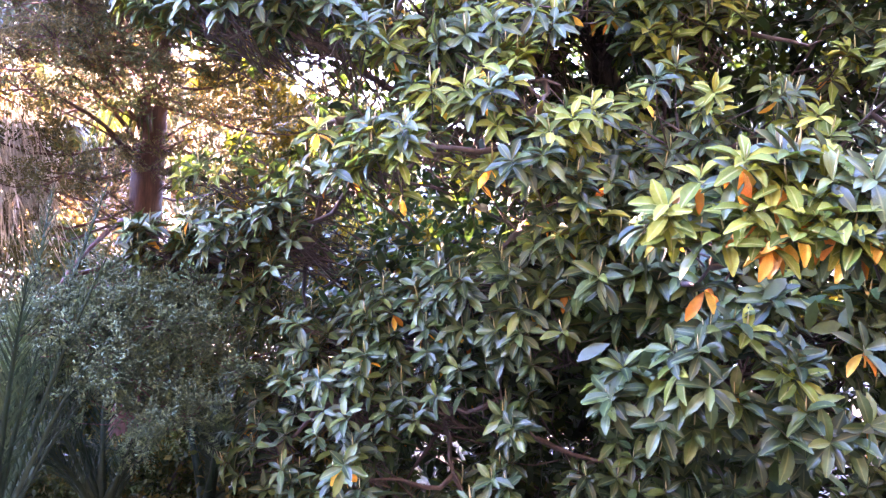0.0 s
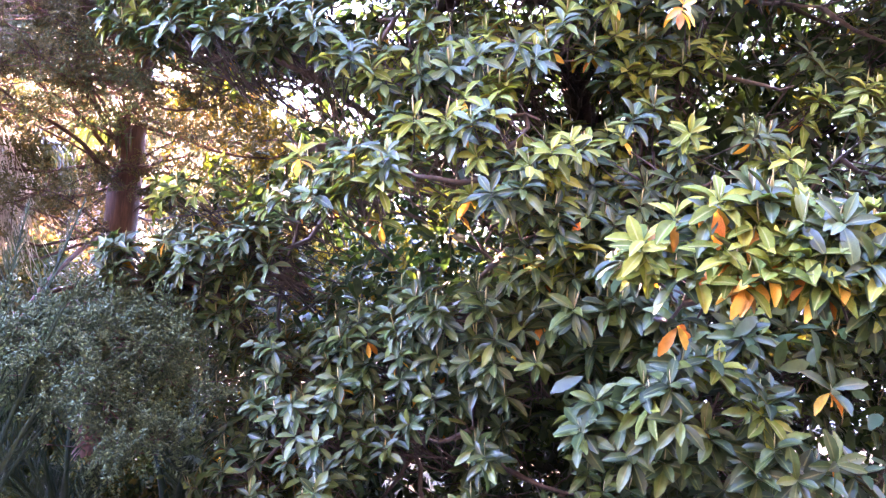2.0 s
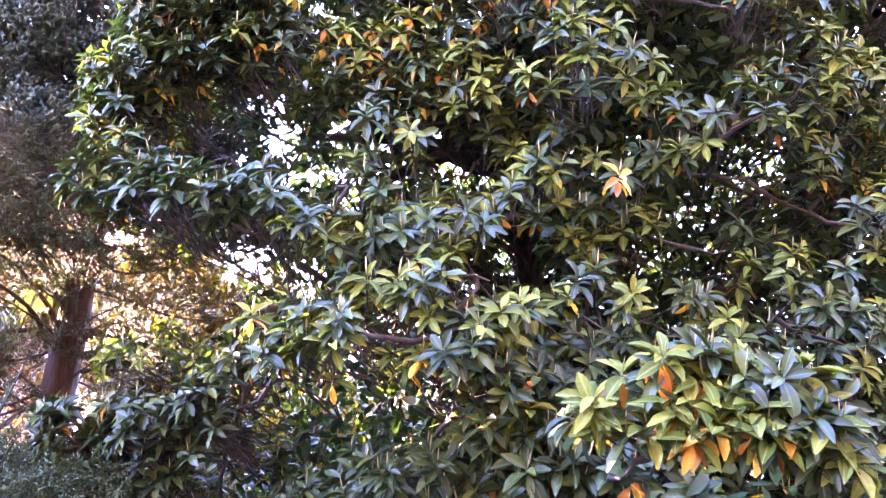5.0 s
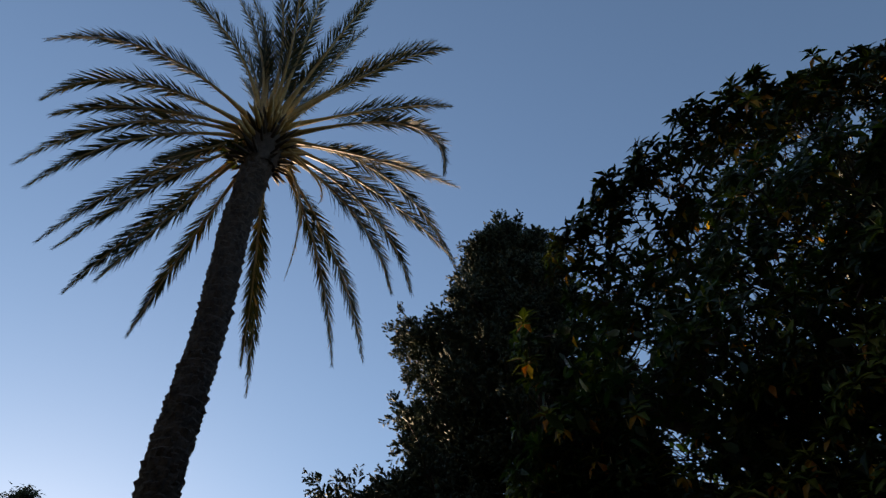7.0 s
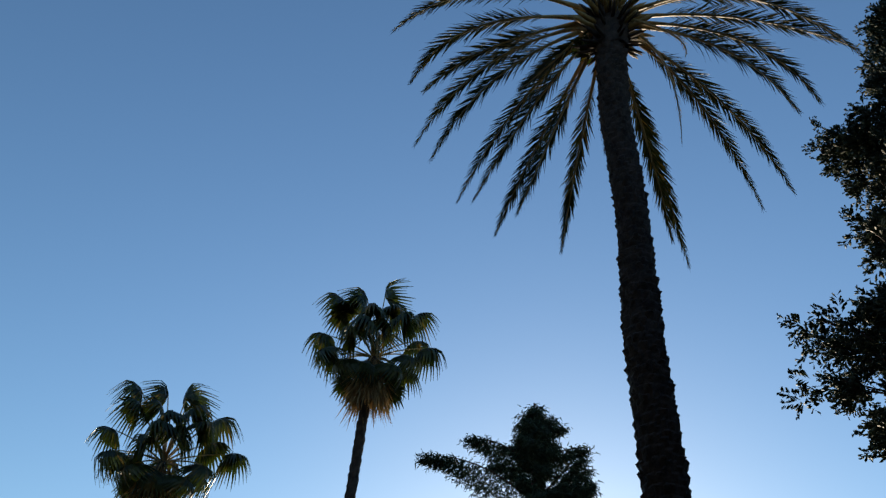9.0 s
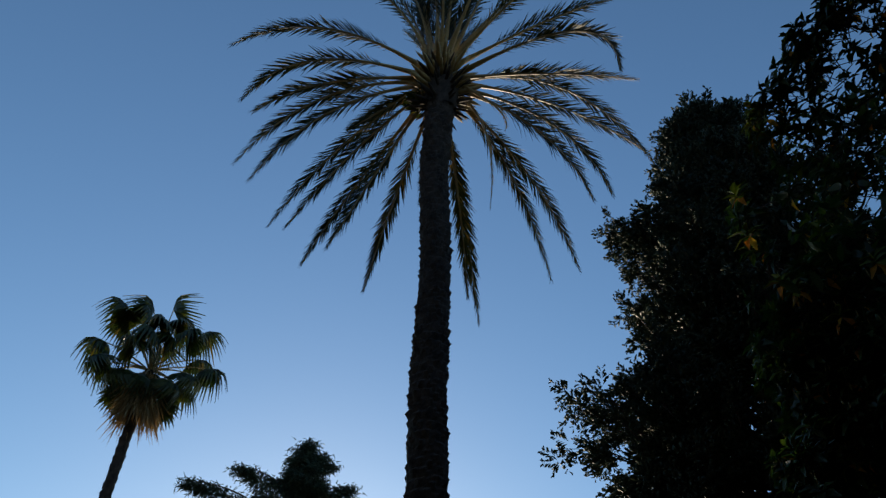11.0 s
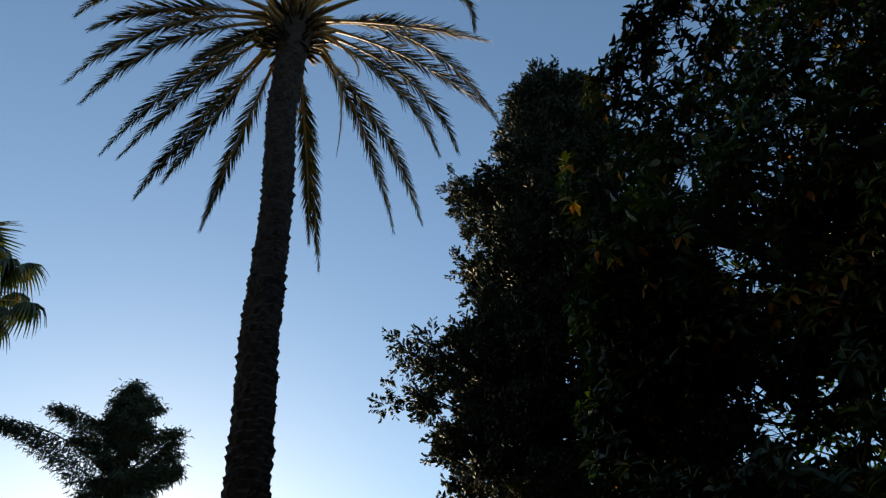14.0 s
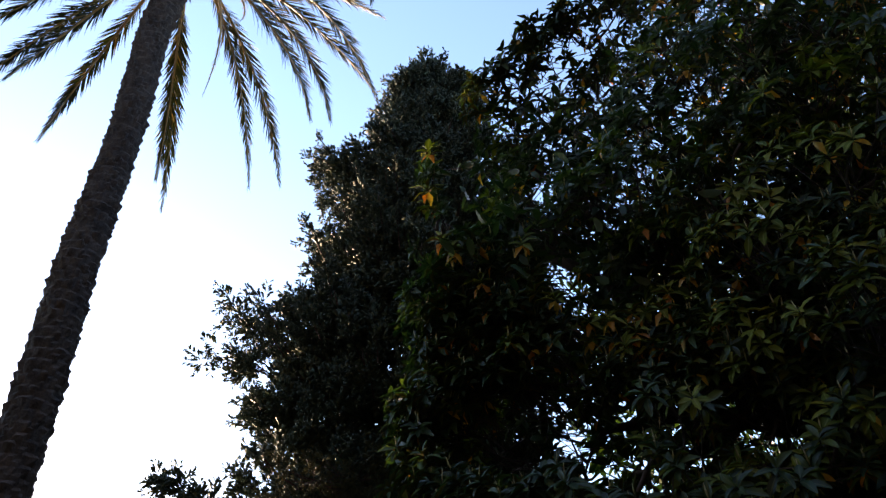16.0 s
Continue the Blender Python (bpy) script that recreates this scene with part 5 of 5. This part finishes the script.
build_shrub("autumn_shrub", (-1.5, 11.3, 0), (-1.4, 11.3, 1.5), (1.3, 0.6, 1.0), 6000, GOLD_LEAF, "golden yellow shrub behind the magnolia", "shrub", 32, 0.1)
build_shrub("autumn_shrub", (0.6, 11.6, 0), (0.6, 11.6, 1.9), (1.5, 0.6, 1.1), 7000, GOLD_LEAF, "yellow leaved shrub glowing in low sun", "shrub", 33, 0.1)
build_shrub("hedge_shrub", (-1.5, 13.0, 0), (-1.5, 13.0, 1.3), (2.8, 0.7, 1.7), 16000, HEDGE_LEAF, "tall dark hedge shrub behind the yellow shrubs", "shrub", 51, 0.1)
build_shrub("hedge_shrub", (1.8, 13.0, 0), (1.8, 13.0, 1.4), (2.3, 0.7, 1.8), 14000, RUSSET_LEAF, "tall russet hedge shrub behind the magnolia", "shrub", 52, 0.1)
build_shrub("background_tree", (-8.2, 17.0, 0), (-8.0, 17.0, 4.2), (2.4, 1.6, 2.8), 7000, RUSSET_LEAF, "loose green and ochre tree behind the cypress", "tree", 34, 0.14)
build_shrub("background_tree", (-6.4, 14.2, 0), (-6.4, 14.2, 3.9), (2.2, 1.0, 2.6), 17000, RUSSET_LEAF, "russet leaved tree behind the cypress trunk", "tree", 47, 0.11)
build_shrub("background_tree", (-2.6, 16.5, 0), (-2.6, 16.5, 3.0), (2.0, 1.0, 2.2), 8000, RUSSET_LEAF, "russet and olive tree beyond the cypress", "tree", 48, 0.11)
build_shrub("background_tree", (-7.6, 19.5, 0), (-7.6, 19.5, 4.6), (3.0, 1.2, 3.4), 24000, RUSSET_LEAF, "tall loose russet tree beyond the cypress", "tree", 53, 0.15)
build_shrub("background_tree", (-3.2, 20.5, 0), (-3.2, 20.5, 3.4), (2.6, 1.2, 3.0), 12000, RUSSET_LEAF, "thin russet tree against bright sky", "tree", 54, 0.14)
build_shrub("background_tree", (-1.0, 19.0, 0), (-1.0, 19.0, 3.0), (3.4, 1.6, 2.6), 8000, HEDGE_LEAF, "olive green tree standing beyond the garden", "tree", 35, 0.14)
build_shrub("background_tree", (5.5, 19.0, 0), (5.5, 19.0, 4.6), (3.4, 1.6, 2.5), 8000, HEDGE_LEAF, "broad leafy tree beyond the magnolia", "tree", 36, 0.14)
build_shrub("hedge_shrub", (2.4, 10.2, 0), (2.4, 10.2, 0.8), (1.6, 0.8, 0.75), 4000, HEDGE_LEAF, "low dense hedge shrub under the magnolia", "shrub", 37, 0.08)
build_shrub("hedge_shrub", (-0.5, 10.2, 0), (-0.5, 10.2, 0.9), (2.4, 0.8, 0.8), 5000, HEDGE_LEAF, "low dark shrub in deep shade", "shrub", 38, 0.08)
build_shrub("hedge_shrub", (-5.0, 12.5, 0), (-5.0, 12.5, 1.0), (3.0, 0.8, 0.9), 5000, HEDGE_LEAF, "rough green hedge behind the cypress", "shrub", 39, 0.08)
build_shrub("hedge_shrub", (-4.6, 9.6, 0), (-4.6, 9.6, 0.85), (1.9, 0.7, 0.85), 7000, HEDGE_LEAF, "dark dense shrub at the foot of the cypress", "shrub", 40, 0.08)
build_shrub("hedge_shrub", (-1.6, 9.2, 0), (-1.6, 9.2, 0.8), (1.5, 0.6, 0.8), 7000, HEDGE_LEAF, "dense dark shrub between cypress and magnolia", "shrub", 43, 0.08)
build_shrub("hedge_shrub", (-4.6, 6.7, 0), (-4.6, 6.7, 0.5), (1.1, 0.6, 0.6), 6000, HEDGE_LEAF, "dark low shrub in front of the cypress", "shrub", 44, 0.07)
build_shrub("hedge_shrub", (-7.2, 13.3, 0), (-7.2, 13.3, 1.0), (2.2, 0.7, 2.0), 24000, HEDGE_LEAF, "tall dark hedge in front of the stone outbuilding", "shrub", 58, 0.11)
build_shrub("hedge_shrub", (-4.0, 11.6, 0), (-4.0, 11.6, 0.6), (2.2, 0.6, 1.5), 15000, HEDGE_LEAF, "shoulder-high dark hedge beyond the cypress", "shrub", 56, 0.1)
build_shrub("hedge_shrub", (-3.0, 9.4, 0), (-3.0, 9.4, 0.7), (1.3, 0.5, 0.8), 8000, HEDGE_LEAF, "dark leafy shrub behind the cypress trunk", "shrub", 57, 0.08)
build_shrub("hedge_shrub", (-4.7, 7.9, 0), (-4.7, 7.9, 0.45), (0.9, 0.6, 0.7), 7000, HEDGE_LEAF, "dark leafy undergrowth round the cypress foot", "shrub", 55, 0.07)
build_shrub("hedge_shrub", (-1.0, 6.3, 0), (-1.0, 6.3, 0.5), (0.9, 0.5, 0.6), 6000, HEDGE_LEAF, "dark ground shrub below the hanging bough", "shrub", 49, 0.07)
build_shrub("hedge_shrub", (0.8, 5.6, 0), (0.8, 5.6, 0.4), (2.0, 0.5, 0.5), 8000, HEDGE_LEAF, "low dark shrub in the magnolia shade", "shrub", 50, 0.07)
build_shrub("hedge_shrub", (2.2, 9.4, 0), (2.2, 9.4, 0.9), (2.2, 0.6, 0.9), 7000, HEDGE_LEAF, "shaded shrub under the magnolia boughs", "shrub", 45, 0.08)
# Added low dark cover where the soil should lie in deep shade.
build_shrub("hedge_shrub", (-3.4, 6.6, 0), (-3.0, 6.7, 0.26), (2.0, 0.4, 0.42), 12000, HEDGE_LEAF, "added dark ground cover standing in for deep shade before the cypress", "shrub", 60, 0.06)
build_shrub("hedge_shrub", (-2.6, 10.0, 0), (-2.6, 10.0, 1.2), (1.6, 0.5, 0.5), 9000, HEDGE_LEAF, "dark hedge between the cypress and the yellow tree", "shrub", 61, 0.08)
build_shrub("hedge_shrub", (-5.0, 9.0, 0), (-5.0, 9.0, 0.9), (1.4, 0.5, 1.2), 11000, HEDGE_LEAF, "dark shrub behind the low feather palms", "shrub", 62, 0.09)
# Also added to hide bright soil that deep shade would darken.
build_shrub("hedge_shrub", (-2.4, 6.95, 0), (-2.4, 6.95, 0.5), (0.8, 0.4, 0.6), 8000, HEDGE_LEAF, "added dark knee-high shrub in place of shaded soil by the cypress", "shrub", 65, 0.07)


def build_low_palm(base, headings, label, seed, long=2.0, count=60):
    rng = np.random.default_rng(seed)
    base = np.array(base, dtype=float) + (0, 0, LOW)
    tree = thing("low_palm", base, label, "palm", "low palms")
    stump = knobby_trunk([base + (0, 0, -0.1), base + (0, 0, 0.3), base + (0, 0, 0.6)], np.array((0.2, 0.2, 0.12)), 8, 7, rng, "stump")
    link_part("stump", stump, PALM_BARK, tree)
    hub = base + (0, 0, 0.55)
    for h, rise, size in headings:
        d = np.array((math.cos(radians(h)), math.sin(radians(h)), 0)) * long * size
        e = math.tan(radians(rise))
        mid = hub + d * 0.5 + (0, 0, 0.5 * long * size * e)
        tip = hub + d + (0, 0, long * size * (e - 0.35))
        stalk, heap = frond_meshes(hub, mid, tip, rng, count, 0.27)
        # Stalks take the shade-tinted leaflet colour too.
        fr = link_part("frond", mesh_from("frond", *stalk), PALM_LOW, tree)
        tagged(link_part("feather_foliage", heap.mesh("feather_foliage"), PALM_LOW, fr), kind="stuff").matrix_parent_inverse = Matrix()


build_low_palm((-3.9, 5.6, 0), [(2 + k * 12 + 6 * math.sin(k * 5), 44 + 13 * math.sin(k * 2.3), 0.7 + 0.12 * math.cos(k * 3.1)) for k in range(15)], "young feather palm in shade with arching dark fronds", 41, 2.0, 70)
build_low_palm((-1.75, 6.2, 0), [(-70 + k * 17 + 9 * math.sin(k * 5), 44 + 14 * math.sin(k * 2.3), 0.85 + 0.15 * math.cos(k * 3.1)) for k in range(13)], "small feather palm beneath the magnolia", 42, 1.4)
build_low_palm((-4.9, 7.0, 0), [(k * 30 + 9 * math.sin(k * 4), 36 + 14 * math.sin(k * 2.9), 0.85 + 0.15 * math.cos(k * 3.7)) for k in range(14)], "feather palm tucked under the cypress", 46, 1.5)
build_low_palm((-4.4, 5.3, 0), [(-40 + k * 22 + 9 * math.sin(k * 4), 30 + 12 * math.sin(k * 2.9), 0.9 + 0.1 * math.cos(k * 3.7)) for k in range(12)], "low feather palm with dark fronds over the soil", 59, 1.5)


build_low_palm((-2.75, 4.95, 0), [(-50 + k * 20 + 9 * math.sin(k * 4), 70 + 5 * math.sin(k * 2.9), 0.32 + 0.06 * math.cos(k * 3.7)) for k in range(9)], "feather palm with steep dark fronds at the path", 63, 2.0, 42)
build_low_palm((-2.45, 5.9, 0), [(-30 + k * 27 + 9 * math.sin(k * 4), 60 + 9 * math.sin(k * 2.9), 0.5 + 0.1 * math.cos(k * 3.7)) for k in range(11)], "small dark feather palm by the cypress trunk", 64, 1.2, 50)


def box(lo, hi):
    (a, b, c), (d, e, f) = lo, hi
    v = [(a, b, c), (d, b, c), (d, e, c), (a, e, c), (a, b, f), (d, b, f), (d, e, f), (a, e, f)]
    return np.array(v, dtype=float), np.array([(0, 3, 2, 1), (4, 5, 6, 7), (0, 1, 5, 4), (1, 2, 6, 5), (2, 3, 7, 6), (3, 0, 4, 7)])


def build_house():
    house = thing("house", (8.5, 21.0, LOW), "pale plastered house half hidden behind the trees", "house")
    wall = Heap()
    x0, x1, y0, y1, top = 5.0, 15.0, 21.0, 27.0, 4.6
    holes = [(6.6, 7.7), (9.4, 10.5), (12.2, 13.3)]
    edges = [x0] + [e for h in holes for e in h] + [x1]
    for a, b in zip(edges[::2], edges[1::2]):
        wall.add(*box((a, y0, LOW - 0.1), (b, y0 + 0.35, top)))
    for a, b in holes:
        wall.add(*box((a, y0, LOW - 0.1), (b, y0 + 0.35, 1.0)))
        wall.add(*box((a, y0, 2.4), (b, y0 + 0.35, top)))
    wall.add(*box((x0, y0 + 0.35, LOW - 0.1), (x0 + 0.35, y1, top)))
    wall.add(*box((x1 - 0.35, y0 + 0.35, LOW - 0.1), (x1, y1, top)))
    wall.add(*box((x0 + 0.35, y1 - 0.35, LOW - 0.1), (x1 - 0.35, y1, top)))
    link_part("wall", wall.mesh("wall", False), PLASTER, house)
    v = np.array([(x0 - 0.4, y0 - 0.4, top), (x1 + 0.4, y0 - 0.4, top), (x1 + 0.4, y1 + 0.4, top), (x0 - 0.4, y1 + 0.4, top), (x0 + 2.6, 24, top + 1.3), (x1 - 2.6, 24, top + 1.3)])
    link_part("roof", mesh_from("roof", v, [np.array([(0, 1, 5, 4), (2, 3, 4, 5), (3, 2, 1, 0)]), np.array([(1, 2, 5), (3, 0, 4)])], False), ROOF_TILE, house)
    for a, b in holes:
        w = link_part("window", mesh_from("window", *box((a, y0 + 0.2, 1.0), (b, y0 + 0.24, 2.4)), False), GLASS_DARK, house)
        sill = mesh_from("sill", *box((a - 0.08, y0 - 0.06, 0.94), (b + 0.08, y0 - 0.003, 1.0)), False)
        link_part("sill", sill, STONE, w).matrix_parent_inverse = Matrix()


build_house()


def build_outbuilding():
    """A small pale stone building glimpsed between trunks."""
    ob = thing("outbuilding", (-6.9, 16.5, LOW), "pale weathered stone outbuilding behind branches", "building")
    wall = Heap()
    wall.add(*box((-7.6, 16.5, LOW - 0.1), (-6.2, 18.0, 3.3)))
    link_part("wall", wall.mesh("wall", False), STONE, ob)
    v = np.array([(-7.8, 16.3, 3.3), (-6.0, 16.3, 3.3), (-6.0, 18.2, 3.3), (-7.8, 18.2, 3.3), (-6.9, 17.2, 3.9)])
    link_part("roof", mesh_from("roof", v, [np.array([(0, 1, 4), (1, 2, 4), (2, 3, 4), (3, 0, 4)]), np.array([(3, 2, 1, 0)])], False), ROOF_TILE, ob)


build_outbuilding()
